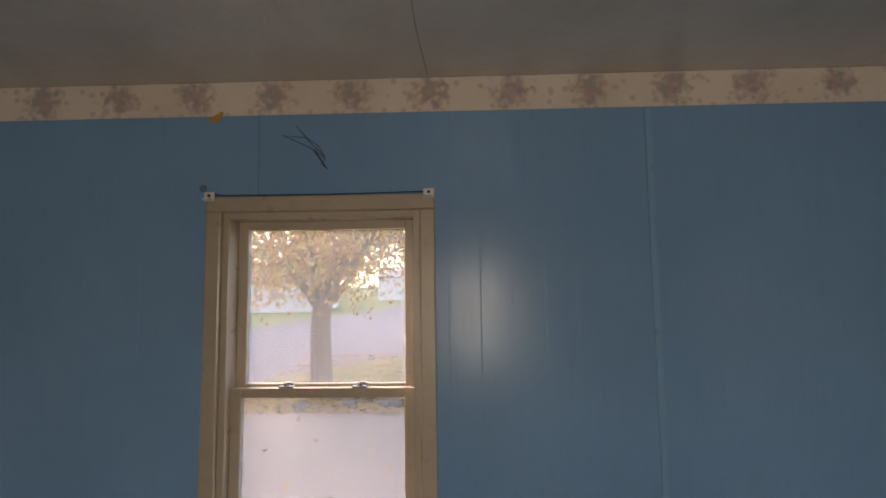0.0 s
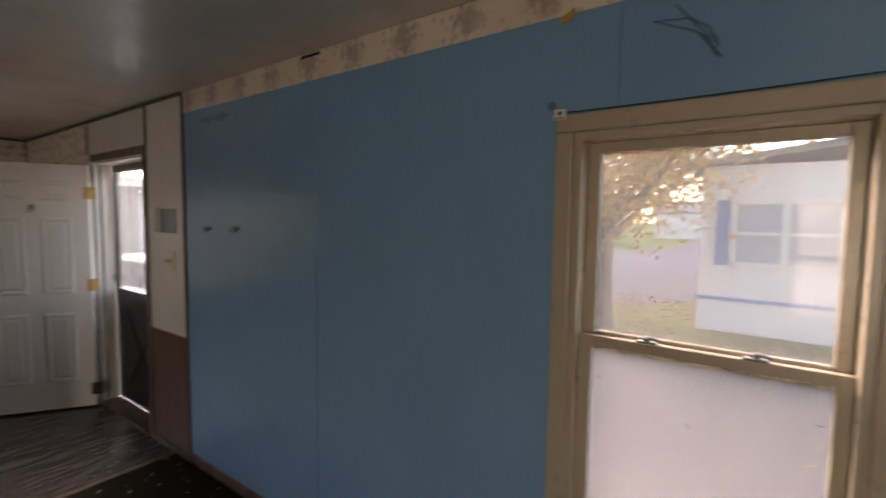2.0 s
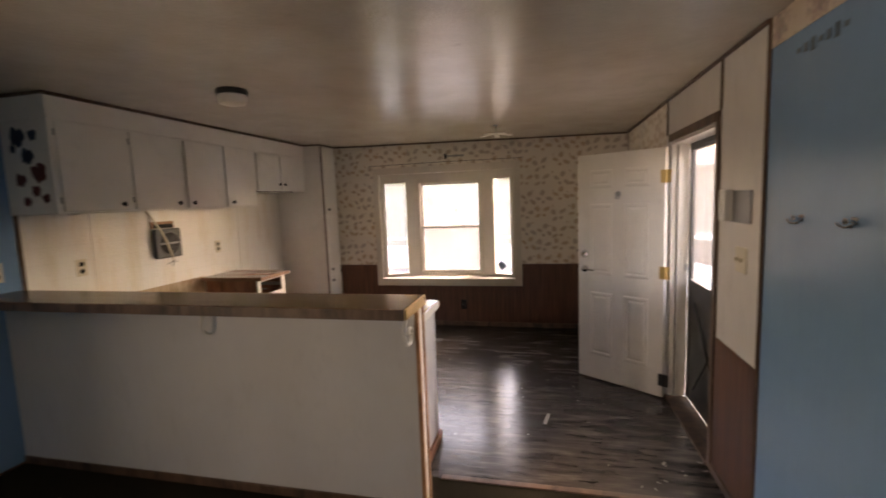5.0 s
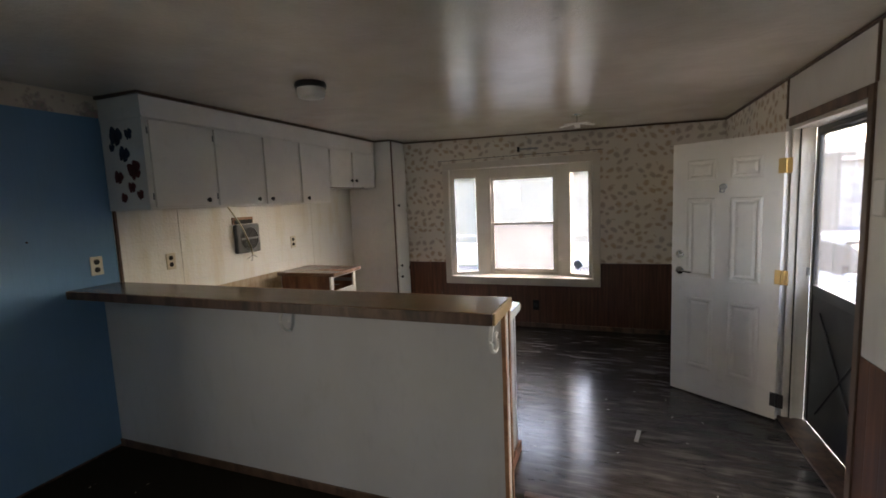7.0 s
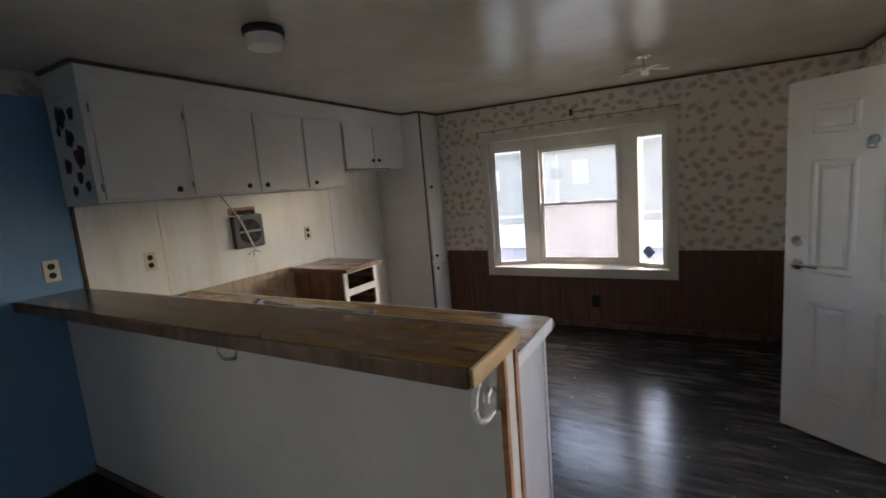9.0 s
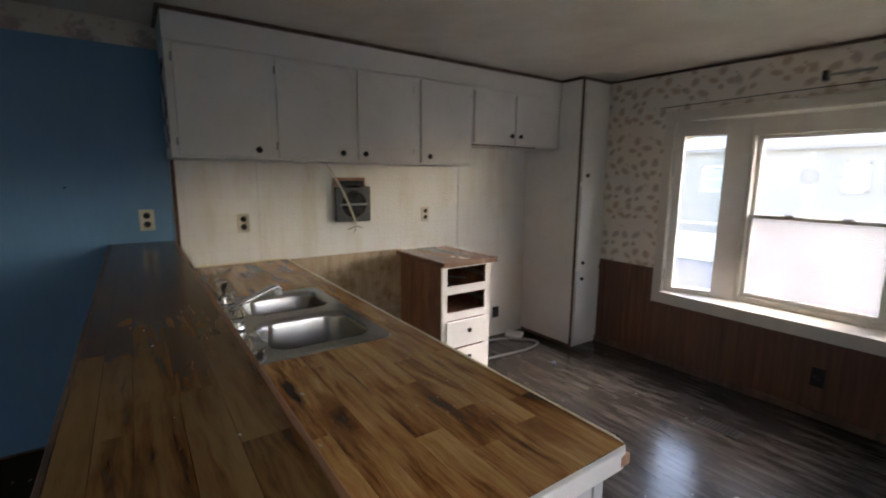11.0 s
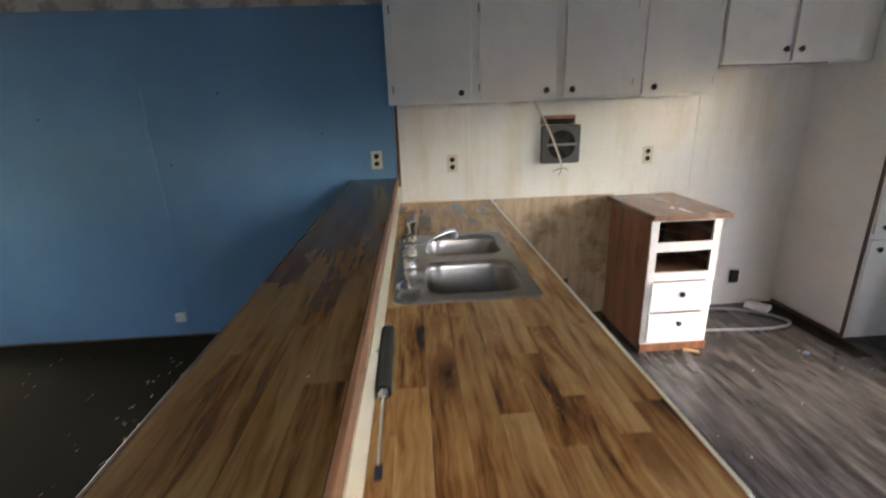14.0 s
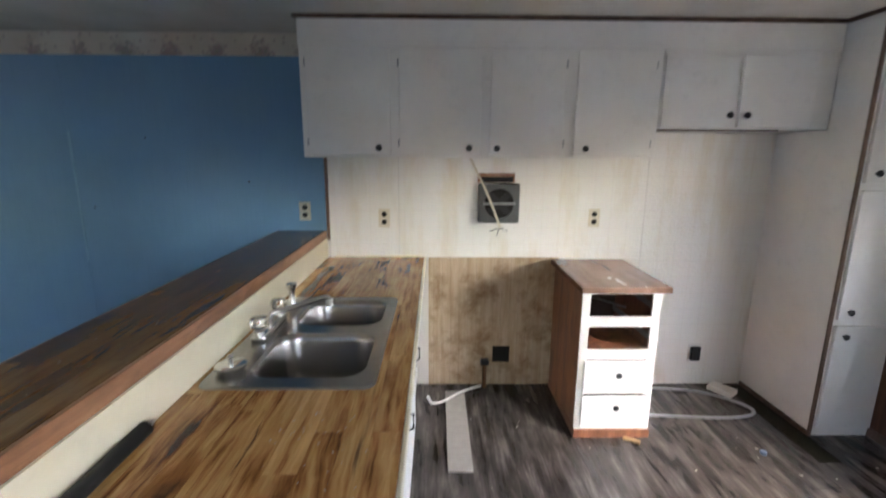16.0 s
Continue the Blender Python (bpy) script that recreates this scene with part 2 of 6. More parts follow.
def flowered(name, base, tones, cell, axis_u=0, rough=0.75):
    """Paper printed with small sprigs: a few soft leaves round a point, turned and tinted by chance."""
    n = Nodes(name)
    v = n.coords()
    x, y, z = n.xyz(v)
    flat = n.add("CombineXYZ", X=(x, y)[axis_u], Y=z, Z=0.0).outputs[0]
    wob = n.noise(flat, 60.0, 3.0)
    age = n.noise(v, 2.0, 5.0)
    c = n.mix(n.ramp(age, (0.4, 0.0), (0.75, 0.6)), base, scaled(base, 0.82))
    for shift, size, leaves in ((0.0, 2.15, ((0.030, 0.0, 0.024, 0.013), (-0.012, 0.022, 0.015, 0.019), (-0.026, -0.012, 0.020, 0.011), (0.004, -0.024, 0.012, 0.010))),
                                (0.42, 0.75, ((0.0, 0.010, 0.014, 0.014), (0.022, -0.006, 0.014, 0.009)))):
        moved = n.add("Mapping", Vector=flat, Location=(shift * cell * 1.3, shift * cell * 1.7, 0.0)).outputs[0]
        spray = n.add("TexVoronoi", Vector=moved, Scale=1.0 / cell)
        spray.voronoi_dimensions = "2D"
        n.put(spray.inputs["Randomness"], 0.35)
        local = n.add("VectorMath", Vector=moved)
        local.operation = "SUBTRACT"
        n.put(local.inputs[1], spray.outputs["Position"])
        dice = n.xyz(spray.outputs["Color"])
        turn = n.add("VectorRotate", Vector=local.outputs[0], Angle=n.math("MULTIPLY_ADD", dice[0], 1.6, -0.8))
        u, w, _ = n.xyz(turn.outputs[0])
        near = None
        for cu, cw, ru, rw in leaves:
            du = n.math("DIVIDE", n.math("SUBTRACT", u, cu * size), ru * size)
            dw = n.math("DIVIDE", n.math("SUBTRACT", w, cw * size), rw * size)
            d = n.math("ADD", n.math("MULTIPLY", du, du), n.math("MULTIPLY", dw, dw))
            near = d if near is None else n.math("MINIMUM", near, d)
        near = n.math("ADD", near, n.math("MULTIPLY", n.math("SUBTRACT", wob, 0.5), 1.6))
        hue = n.ramp(dice[1], (0.0, tones[0]), (0.38, tones[1]), (0.7, tones[2]), (1.0, tones[0]))
        c = n.mix(n.ramp(near, (0.2, 0.75), (1.35, 0.0)), c, hue)
    return n.end(c, rough, 0.0, n.bump(n.noise(v, 90.0, 3.0), 0.08, 0.001))


def border_paper():
    """Cream border with a flower cluster every quarter metre."""
    n = Nodes("border_paper")
    v = n.coords()
    x, y, z = n.xyz(v)
    fy = n.math("SUBTRACT", n.math("FRACT", n.math("DIVIDE", n.math("SUBTRACT", y, 0.0065), 0.261)), 0.5)
    fz = n.math("DIVIDE", n.math("SUBTRACT", z, 2.1), 0.261)
    d = n.math("SQRT", n.math("ADD", n.math("MULTIPLY", fy, fy), n.math("MULTIPLY", fz, fz)))
    d = n.math("ADD", d, n.math("MULTIPLY", n.math("SUBTRACT", n.noise(v, 34.0, 5.0), 0.5), 0.75))
    petal = n.add("TexVoronoi", Vector=v, Scale=55.0)
    hue = n.ramp(n.xyz(petal.outputs["Color"])[0], (0.0, (0.24, 0.20, 0.24)), (0.4, (0.40, 0.24, 0.24)),
                 (0.75, (0.26, 0.26, 0.20)), (1.0, (0.45, 0.30, 0.28)))
    base = (0.70, 0.615, 0.52)
    age = n.noise(v, 3.0, 5.0)
    c = n.mix(n.ramp(age, (0.4, 0.0), (0.75, 0.6)), base, (0.50, 0.40, 0.30))
    c = n.mix(n.math("MULTIPLY", n.ramp(d, (0.10, 0.85), (0.27, 0.0)), 0.9), c, hue)
    small = n.add("TexVoronoi", Vector=v, Scale=24.0).outputs["Distance"]
    c = n.mix(n.ramp(small, (0.17, 0.6), (0.30, 0.0)), c, (0.46, 0.34, 0.30))
    return n.end(c, 0.7, 0.0, n.bump(n.noise(v, 60.0, 3.0), 0.1, 0.001))


def ceiling_paint():
    n = Nodes("ceiling_paint")
    v = n.coords()
    x, y, z = n.xyz(v)
    lump = n.noise(v, 48.0, 4.0, 0.6)
    wide = n.noise(v, 3.0, 4.0)
    wave = n.noise(n.coords((0.35, 4.0, 1)), 2.6, 3.0)
    base = (0.76, 0.71, 0.64)
    c = n.mix(n.ramp(wide, (0.35, 0.0), (0.75, 0.8)), base, (0.60, 0.54, 0.46))
    c = n.mix(n.ramp(n.noise(v, 7.0, 6.0, 0.7), (0.66, 0.0), (0.8, 0.5)), c, (0.36, 0.30, 0.23))
    b = n.bump(lump, 0.50, 0.0045)
    b = n.bump(wave, 0.05, 0.02, b)
    b = n.bump(n.noise(v, 11.0, 3.0), 0.12, 0.010, b)
    return n.end(c, 0.12, 0.0, b)


def carpet():
    n = Nodes("carpet")
    v = n.coords()
    f = n.noise(v, 140.0, 3.0)
    g = n.noise(v, 2.5, 5.0)
    c = n.mix(g, (0.014, 0.013, 0.009), (0.030, 0.026, 0.018))
    c = n.mix(n.ramp(n.noise(v, 26.0, 6.0, 0.75), (0.66, 0.0), (0.76, 0.4)), c, (0.07, 0.06, 0.045))
    return n.end(c, 0.95, 0.0, n.bump(f, 0.8, 0.008), Specular_IOR_Level=0.08)


def stained_board():
    """Bare beadboard behind the missing stove, brown with old drips."""
    n = Nodes("stained_board")
    v = n.coords()
    x, y, z = n.xyz(v)
    fr = n.math("FRACT", n.math("MULTIPLY", y, 18.0))
    groove = n.ramp(fr, (0.0, 0.0), (0.06, 1.0), (0.94, 1.0), (1.0, 0.0))
    drip = n.noise(n.coords((1, 7, 0.7)), 3.0, 6.0, 0.7)
    blot = n.noise(n.coords((1, 1, 1)), 5.0, 6.0, 0.7)
    c = n.mix(n.ramp(drip, (0.4, 0.0), (0.7, 0.9)), (0.52, 0.41, 0.28), (0.36, 0.24, 0.13))
    c = n.mix(n.ramp(blot, (0.48, 0.0), (0.64, 0.85)), c, (0.24, 0.14, 0.06))
    c = n.mix(n.ramp(groove, (0.0, 0.55), (0.4, 0.0)), c, (0.18, 0.13, 0.09))
    return n.end(c, 0.55, 0.0, n.bump(groove, 0.4, 0.003))


def wainscot_mat():
    n = Nodes("wainscot_wood")
    g = n.noise(n.coords((1.2, 1.2, 0.06)), 30.0, 6.0, 0.6)
    b = n.noise(n.coords(), 2.0, 4.0)
    v = n.coords()
    x, y, z = n.xyz(v)
    s = n.math("ADD", x, y)
    groove = n.ramp(n.math("FRACT", n.math("MULTIPLY", s, 9.0)), (0.0, 0.0), (0.035, 1.0), (0.965, 1.0), (1.0, 0.0))
    c = n.ramp(g, (0.3, (0.055, 0.020, 0.012)), (0.5, (0.12, 0.047, 0.026)), (0.7, (0.19, 0.085, 0.048)))
    c = n.mix(n.math("MULTIPLY", b, 0.5), c, (0.07, 0.03, 0.02))
    c = n.mix(n.ramp(groove, (0.0, 0.8), (0.5, 0.0)), c, (0.02, 0.01, 0.008))
    return n.end(c, n.math("MULTIPLY_ADD", g, 0.2, 0.3), 0.0, n.bump(groove, 0.4, 0.002, n.bump(g, 0.15, 0.001)))


def glass_mat(name, tint=(1, 1, 1), rough=0.0):
    n = Nodes(name)
    return n.end(tint, rough, 0.0, None, Transmission_Weight=1.0, IOR=1.45)


def dimmed_pane(name, tint, haze=0.010):
    """Old window glass under a thin film of grime; its tint dims the bright view, its haze paints glare."""
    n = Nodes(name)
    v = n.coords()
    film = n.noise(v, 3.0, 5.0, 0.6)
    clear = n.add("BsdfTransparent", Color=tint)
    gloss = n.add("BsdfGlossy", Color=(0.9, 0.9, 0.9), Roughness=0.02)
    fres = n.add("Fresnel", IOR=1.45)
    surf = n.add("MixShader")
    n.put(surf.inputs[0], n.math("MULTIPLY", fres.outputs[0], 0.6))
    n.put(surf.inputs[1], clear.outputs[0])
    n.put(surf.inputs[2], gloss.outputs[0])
    # translucent layer: light dust plus a pale veil standing in for glare
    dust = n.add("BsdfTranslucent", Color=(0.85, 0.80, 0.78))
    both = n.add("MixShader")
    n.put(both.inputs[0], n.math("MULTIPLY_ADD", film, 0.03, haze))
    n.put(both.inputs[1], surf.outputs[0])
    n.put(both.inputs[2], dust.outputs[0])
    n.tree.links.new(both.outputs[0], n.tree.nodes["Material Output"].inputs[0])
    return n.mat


def steel_mat(name, col, rough, along=0):
    n = Nodes(name)
    st = [60.0, 60.0, 60.0]
    st[along] = 2.0
    b = n.noise(n.coords(tuple(st)), 4.0, 4.0)
    s = n.noise(n.coords(), 9.0, 5.0)
    c = n.mix(n.ramp(s, (0.45, 0.0), (0.8, 0.6)), col, scaled(col, 0.7))
    return n.end(c, n.math("MULTIPLY_ADD", s, 0.2, rough), 1.0, n.bump(b, 0.06, 0.0005))


def siding_mat(name, col, pitch=0.2):
    n = Nodes(name)
    v = n.coords()
    x, y, z = n.xyz(v)
    lap = n.math("FRACT", n.math("DIVIDE", z, pitch))
    c = n.mix(n.math("MULTIPLY", n.noise(v, 1.5, 4.0), 0.3), col, scaled(col, 0.8))
    c = n.mix(n.ramp(lap, (0.0, 0.35), (0.08, 0.0)), c, scaled(col, 0.5))
    return n.end(c, 0.5, 0.0, n.bump(lap, 0.4, 0.012))


def ground_mat(name, a, b, scale, rough=0.9, bump=0.4, c3=None):
    n = Nodes(name)
    v = n.coords()
    f = n.noise(v, scale, 6.0, 0.7)
    g = n.noise(v, scale * 0.05, 5.0)
    c = n.mix(n.ramp(f, (0.35, 0.0), (0.65, 1.0)), a, b)
    c = n.mix(n.math("MULTIPLY", g, 0.5), c, scaled(a, 0.75))
    if c3:
        c = n.mix(n.ramp(n.noise(v, scale * 0.4, 6.0, 0.75), (0.54, 0.0), (0.62, 0.9)), c, c3)
    return n.end(c, rough, 0.0, n.bump(f, bump, 0.02), Specular_IOR_Level=0.12)


BLUE = blue_panel()
TILE = tile_panel()
PAPER = flowered("floral_paper", (0.74, 0.68, 0.60), ((0.40, 0.28, 0.19), (0.36, 0.31, 0.28), (0.46, 0.31, 0.19)), 0.185, 0)
PAPER_EAST = flowered("floral_paper_side", (0.74, 0.68, 0.60), ((0.40, 0.28, 0.19), (0.36, 0.31, 0.28), (0.46, 0.31, 0.19)), 0.185, 1)
# a touch lighter than the wall, painting the battens' faint highlight; scratches share it
BLUE_TRIM = paint("blue_batten", (0.18, 0.365, 0.54), 0.3, 0.88)
BORDER = border_paper()
CEIL = ceiling_paint()
CARPET = carpet()
STAINED = stained_board()
WAINSCOT = wainscot_mat()
WHITE_PANEL = paint("white_panel", (0.66, 0.635, 0.60), 0.38, 0.86, (1, 1, 0.4))
CABINET = paint("cabinet_paint", (0.82, 0.80, 0.76), 0.34, 0.86)
PONY = paint("grey_white_panel", (0.60, 0.60, 0.60), 0.36, 0.88, (1, 1, 0.4))
CREAM = paint("cream_paint", (0.76, 0.68, 0.50), 0.4, 0.85)
BEIGE = paint("beige_trim", (0.45, 0.375, 0.28), 0.30, 0.8)
VINYL = paint("white_vinyl", (0.66, 0.63, 0.58), 0.35, 0.85)
DOORPAINT = paint("door_paint", (0.74, 0.71, 0.66), 0.36, 0.88)
BAYTRIM = paint("bay_trim", (0.66, 0.61, 0.54), 0.36, 0.85)
BROWN_TRIM = wood("brown_trim", (0.13, 0.075, 0.05), (0.08, 0.045, 0.03), (0.035, 0.02, 0.014), 2, 1.0, 0.45, 0.2, True, 0.0)
ORANGE_TRIM = wood("orange_trim", (0.40, 0.215, 0.12), (0.32, 0.155, 0.08), (0.20, 0.09, 0.048), 0, 1.0, 0.45, 0.2, True, 0.0)
RAW_EDGE = wood("raw_edge", (0.53, 0.38, 0.20), (0.45, 0.31, 0.15), (0.28, 0.17, 0.07), 1, 1.0, 0.5, 0.35, True, 0.0)
COUNTER = laminate("laminate_board", 0.84)
# the worktop's print again, with every tone scaled much darker
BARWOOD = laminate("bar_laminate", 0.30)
PLANK = grey_planks()
DRAWER_SIDE = wood("brown_laminate", (0.27, 0.115, 0.06), (0.20, 0.08, 0.042), (0.12, 0.046, 0.025), 2, 1.2, 0.4, 0.1, False, 0.0)
DRAWER_TOP = wood("drawer_top", (0.27, 0.165, 0.115), (0.235, 0.14, 0.095), (0.17, 0.098, 0.066), 0, 1.0, 0.25, 0.3, False, 0.0)
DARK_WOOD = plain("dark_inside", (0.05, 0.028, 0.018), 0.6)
STEEL = steel_mat("brushed_steel", (0.40, 0.385, 0.375), 0.13)
CHROME = plain("chrome", (0.72, 0.72, 0.72), 0.16, 1.0, 0.1)
BRASS = plain("brass", (0.62, 0.44, 0.20), 0.32, 1.0, 0.3)
BLACK = plain("black_plastic", (0.014, 0.013, 0.012), 0.5, Specular_IOR_Level=0.25)
BLACK_METAL = plain("black_metal", (0.02, 0.02, 0.022), 0.38, 0.3)
STORM = plain("storm_panel", (0.022, 0.024, 0.028), 0.32, 0.0, 0.4, 6.0, 0.2)
GREY_METAL = plain("grey_metal", (0.30, 0.31, 0.32), 0.42, 0.6, 0.4)
FAN_METAL = plain("fan_metal", (0.13, 0.135, 0.14), 0.42, 0.5, 0.4)
IVORY = plain("ivory_plastic", (0.70, 0.64, 0.50), 0.35)
WHITE_PLASTIC = plain("white_plastic", (0.78, 0.77, 0.74), 0.35)
GREY_PLASTIC = plain("grey_plastic", (0.30, 0.31, 0.33), 0.45)
WHITE_IRON = plain("white_iron", (0.74, 0.73, 0.70), 0.4, 0.0, 0.3)
CLEAR = dimmed_pane("window_glass", (0.70, 0.68, 0.68))
# deeper tint, set to hold down the brightness of the street view
DIM_GLASS = dimmed_pane("dimmed_glass", (0.48, 0.465, 0.46), 0.012)
ACRYLIC = glass_mat("acrylic", (0.95, 0.95, 0.93), 0.05)
SCREEN = dusty_film()
FROST = plain("frosted_glass", (0.80, 0.78, 0.74), 0.35)
BRASS_STAIN = plain("glue_stain", (0.50, 0.30, 0.06), 0.6)
JOINT = plain("joint_shadow_gap", (0.07, 0.115, 0.165), 0.6)
INK = plain("pencil", (0.03, 0.04, 0.055), 0.8)
FAINT = plain("faded_marker", (0.085, 0.16, 0.21), 0.6)
DECAL_BLUE = plain("decal_blue", (0.03, 0.045, 0.08), 0.5)
DECAL_RED = plain("decal_red", (0.16, 0.035, 0.03), 0.5)
RUST = plain("rust", (0.22, 0.11, 0.05), 0.8, 0.0, 0.6)
DEBRIS = plain("debris", (0.42, 0.39, 0.35), 0.8, 0.0, 0.8)
CONCRETE = ground_mat("concrete", (0.235, 0.205, 0.18), (0.18, 0.155, 0.135), 30.0)
ASPHALT = ground_mat("asphalt", (0.095, 0.095, 0.108), (0.125, 0.125, 0.14), 50.0, 0.8)
GRASS = ground_mat("lawn", (0.075, 0.115, 0.03), (0.13, 0.15, 0.05), 9.0, 0.95, 0.8, (0.24, 0.17, 0.06))
ROCK = ground_mat("rock", (0.22, 0.20, 0.19), (0.12, 0.11, 0.105), 20.0)
BARK = ground_mat("bark", (0.24, 0.18, 0.13), (0.13, 0.10, 0.075), 14.0)
WHITE_SIDING = siding_mat("white_siding", (0.60, 0.57, 0.55))
GREY_SIDING = siding_mat("grey_siding", (0.22, 0.205, 0.185))
SHUTTER = plain("blue_shutter", (0.12, 0.19, 0.33), 0.5)
ROOFING = plain("roofing", (0.20, 0.19, 0.18), 0.8)
CARPAINT = plain("car_paint", (0.70, 0.72, 0.74), 0.2, 0.0, 0.05)
DARK_GLASS = plain("dark_glass", (0.05, 0.06, 0.07), 0.1)
TYRE = plain("tyre", (0.02, 0.02, 0.02), 0.85)


def leaf_mat(name, a, b, c):
    n = Nodes(name)
    r = n.add("NewGeometry").outputs["Random Per Island"]
    col = n.ramp(r, (0.0, a), (0.45, b), (0.8, c), (1.0, a))
    return n.end(col, 0.6)


LEAVES = leaf_mat("autumn_leaves", (0.30, 0.27, 0.06), (0.58, 0.37, 0.08), (0.62, 0.27, 0.07))
LITTER = leaf_mat("fallen_leaves", (0.30, 0.17, 0.06), (0.42, 0.27, 0.10), (0.20, 0.11, 0.05))

# ---------------------------------------------------------------- mesh helpers


def box(bm, x0, y0, z0, x1, y1, z1, bevel=0.0):
    r = bmesh.ops.create_cube(bm, size=1.0)
    vs = r["verts"]
    for v in vs:
        v.co = Vector(((x0 + x1) / 2 + v.co.x * (x1 - x0), (y0 + y1) / 2 + v.co.y * (y1 - y0), (z0 + z1) / 2 + v.co.z * (z1 - z0)))
    if bevel:
        es = {e for v in vs for e in v.link_edges}
        bmesh.ops.bevel(bm, geom=list(es), offset=bevel, segments=2, profile=0.5, affect="EDGES")
    return bm


def boxes(*dims, bevel=0.0):
    bm = bmesh.new()
    for d in dims:
        box(bm, *d, bevel=bevel)
    return bm


def rod(bm, a, b, r, r2=None, n=14, caps=True):
    """A cylinder or cone from a to b."""
    a, b = Vector(a), Vector(b)
    d = b - a
    m = Matrix.Translation((a + b) / 2) @ d.to_track_quat("Z", "Y").to_matrix().to_4x4()
    bmesh.ops.create_cone(bm, cap_ends=caps, segments=n, radius1=r, radius2=r if r2 is None else r2, depth=d.length, matrix=m)
    return bm


def lathe(bm, profile, centre, axis=(0, 0, 1), n=20):
    """Turns (radius, height) pairs round an axis."""
    q = Vector(axis).to_track_quat("Z", "Y").to_matrix()
    rings = []
    for r, h in profile:
        ring = []
        for i in range(n):
            a = 2 * math.pi * i / n
            ring.append(bm.verts.new(Vector(centre) + q @ Vector((r * math.cos(a), r * math.sin(a), h))))
        rings.append(ring)
    for r0, r1 in zip(rings, rings[1:]):
        for i in range(n):
            bm.faces.new((r0[i], r0[(i + 1) % n], r1[(i + 1) % n], r1[i]))
    for ring in (rings[0], rings[-1]):
        try:
            bm.faces.new(ring)
        except ValueError:
            pass
    return bm


def tube(bm, points, r, n=8):
    """A round tube through points."""
    pts = [Vector(p) for p in points]
    rings = []
    for i, p in enumerate(pts):
        d = (pts[min(i + 1, len(pts) - 1)] - pts[max(i - 1, 0)]).normalized()
        q = d.to_track_quat("Z", "Y").to_matrix()
        rings.append([bm.verts.new(p + q @ Vector((r * math.cos(2 * math.pi * k / n), r * math.sin(2 * math.pi * k / n), 0))) for k in range(n)])
    for r0, r1 in zip(rings, rings[1:]):
        for i in range(n):
            bm.faces.new((r0[i], r0[(i + 1) % n], r1[(i + 1) % n], r1[i]))
    bm.faces.new(rings[0][::-1])
    bm.faces.new(rings[-1])
    return bm


def smooth_path(pts, steps=8):
    """Catmull-Rom points through the given ones."""
    p = [Vector(q) for q in pts]
    p = [p[0] * 2 - p[1]] + p + [p[-1] * 2 - p[-2]]
    out = []
    for i in range(1, len(p) - 2):
        for k in range(steps):
            t = k / steps
            out.append(0.5 * ((2 * p[i]) + (p[i + 1] - p[i - 1]) * t + (2 * p[i - 1] - 5 * p[i] + 4 * p[i + 1] - p[i + 2]) * t * t
                              + (3 * p[i] - p[i - 1] - 3 * p[i + 1] + p[i + 2]) * t ** 3))
    out.append(p[-2])
    return out


def finish(bm, material, smooth=False):
    bmesh.ops.recalc_face_normals(bm, faces=bm.faces)
    me = bpy.data.meshes.new("mesh")
    bm.to_mesh(me)
    bm.free()
    me.materials.append(material)
    if smooth:
        for p in me.polygons:
            p.use_smooth = True
        me.set_sharp_from_angle(angle=radians(40))
    return me


def thing(name, label, category, kind="", group="", at=(0, 0, 0), turn=0.0):
    ob = new(name)
    ob.empty_display_size = 0.05
    ob.matrix_world = pose(*at, 0, 0, turn)
    return tagged(ob, label, category, group, kind)


def part(name, bm, material, parent, label="", smooth=False):
    ob = new(name, finish(bm, material, smooth))
    ob.parent = parent
    return tagged(ob, label) if label else ob


def solid(name, bm, material, label, category, kind="", group="", smooth=False):
    return tagged(new(name, finish(bm, material, smooth)), label, category, group, kind)


def piece(name, me, parent, at):
    ob = new(name, me)
    ob.parent = parent
    ob.location = at
    return ob


# ---------------------------------------------------------------- the plan, in metres
H = 2.152          # ceiling at the door wall
HK = 2.206         # ceiling above the wall cabinets
W = -3.99          # kitchen wall
N = 3.06           # bay window wall
S = -4.9           # wall behind the start
SEAM = -0.06       # blue wall meets the white panels
RAIL = 0.745       # top of the wainscot
GROUND = -0.8
LOW = (0.0, -0.06, 0.0)   # the peninsula stands this far from the room's middle line


def roofline(x):
    """The ceiling rises a little towards the kitchen wall."""
    return 2.152 - 0.0155 * x


# ---------------------------------------------------------------- shell
def sloped_slab(x0, y0, x1, y1, thick, drop=0.0):
    """A slab whose underside follows the ceiling line, drop below it."""
    bm = boxes((x0, y0, 0.0, x1, y1, thick))
    for v in bm.verts:
        v.co.z += roofline(v.co.x) - drop
    return bm


def wall_with_hole(axis, inner, outer, a0, a1, h0, h1, z0=-0.3, z1=2.30, ends=(0, 0)):
    """A thick wall with one opening: runs along y (axis 'x') or x (axis 'y')."""
    bm = bmesh.new()
    for p, q, lo, hi in ((ends[0], a0, z0, z1), (a1, ends[1], z0, z1), (a0, a1, z0, h0), (a0, a1, h1, z1)):
        lo_i, hi_i = sorted((inner, outer))
        if axis == "x":
            box(bm, lo_i, p, lo, hi_i, q, hi)
        else:
            box(bm, p, lo_i, lo, q, hi_i, hi)
    return bm


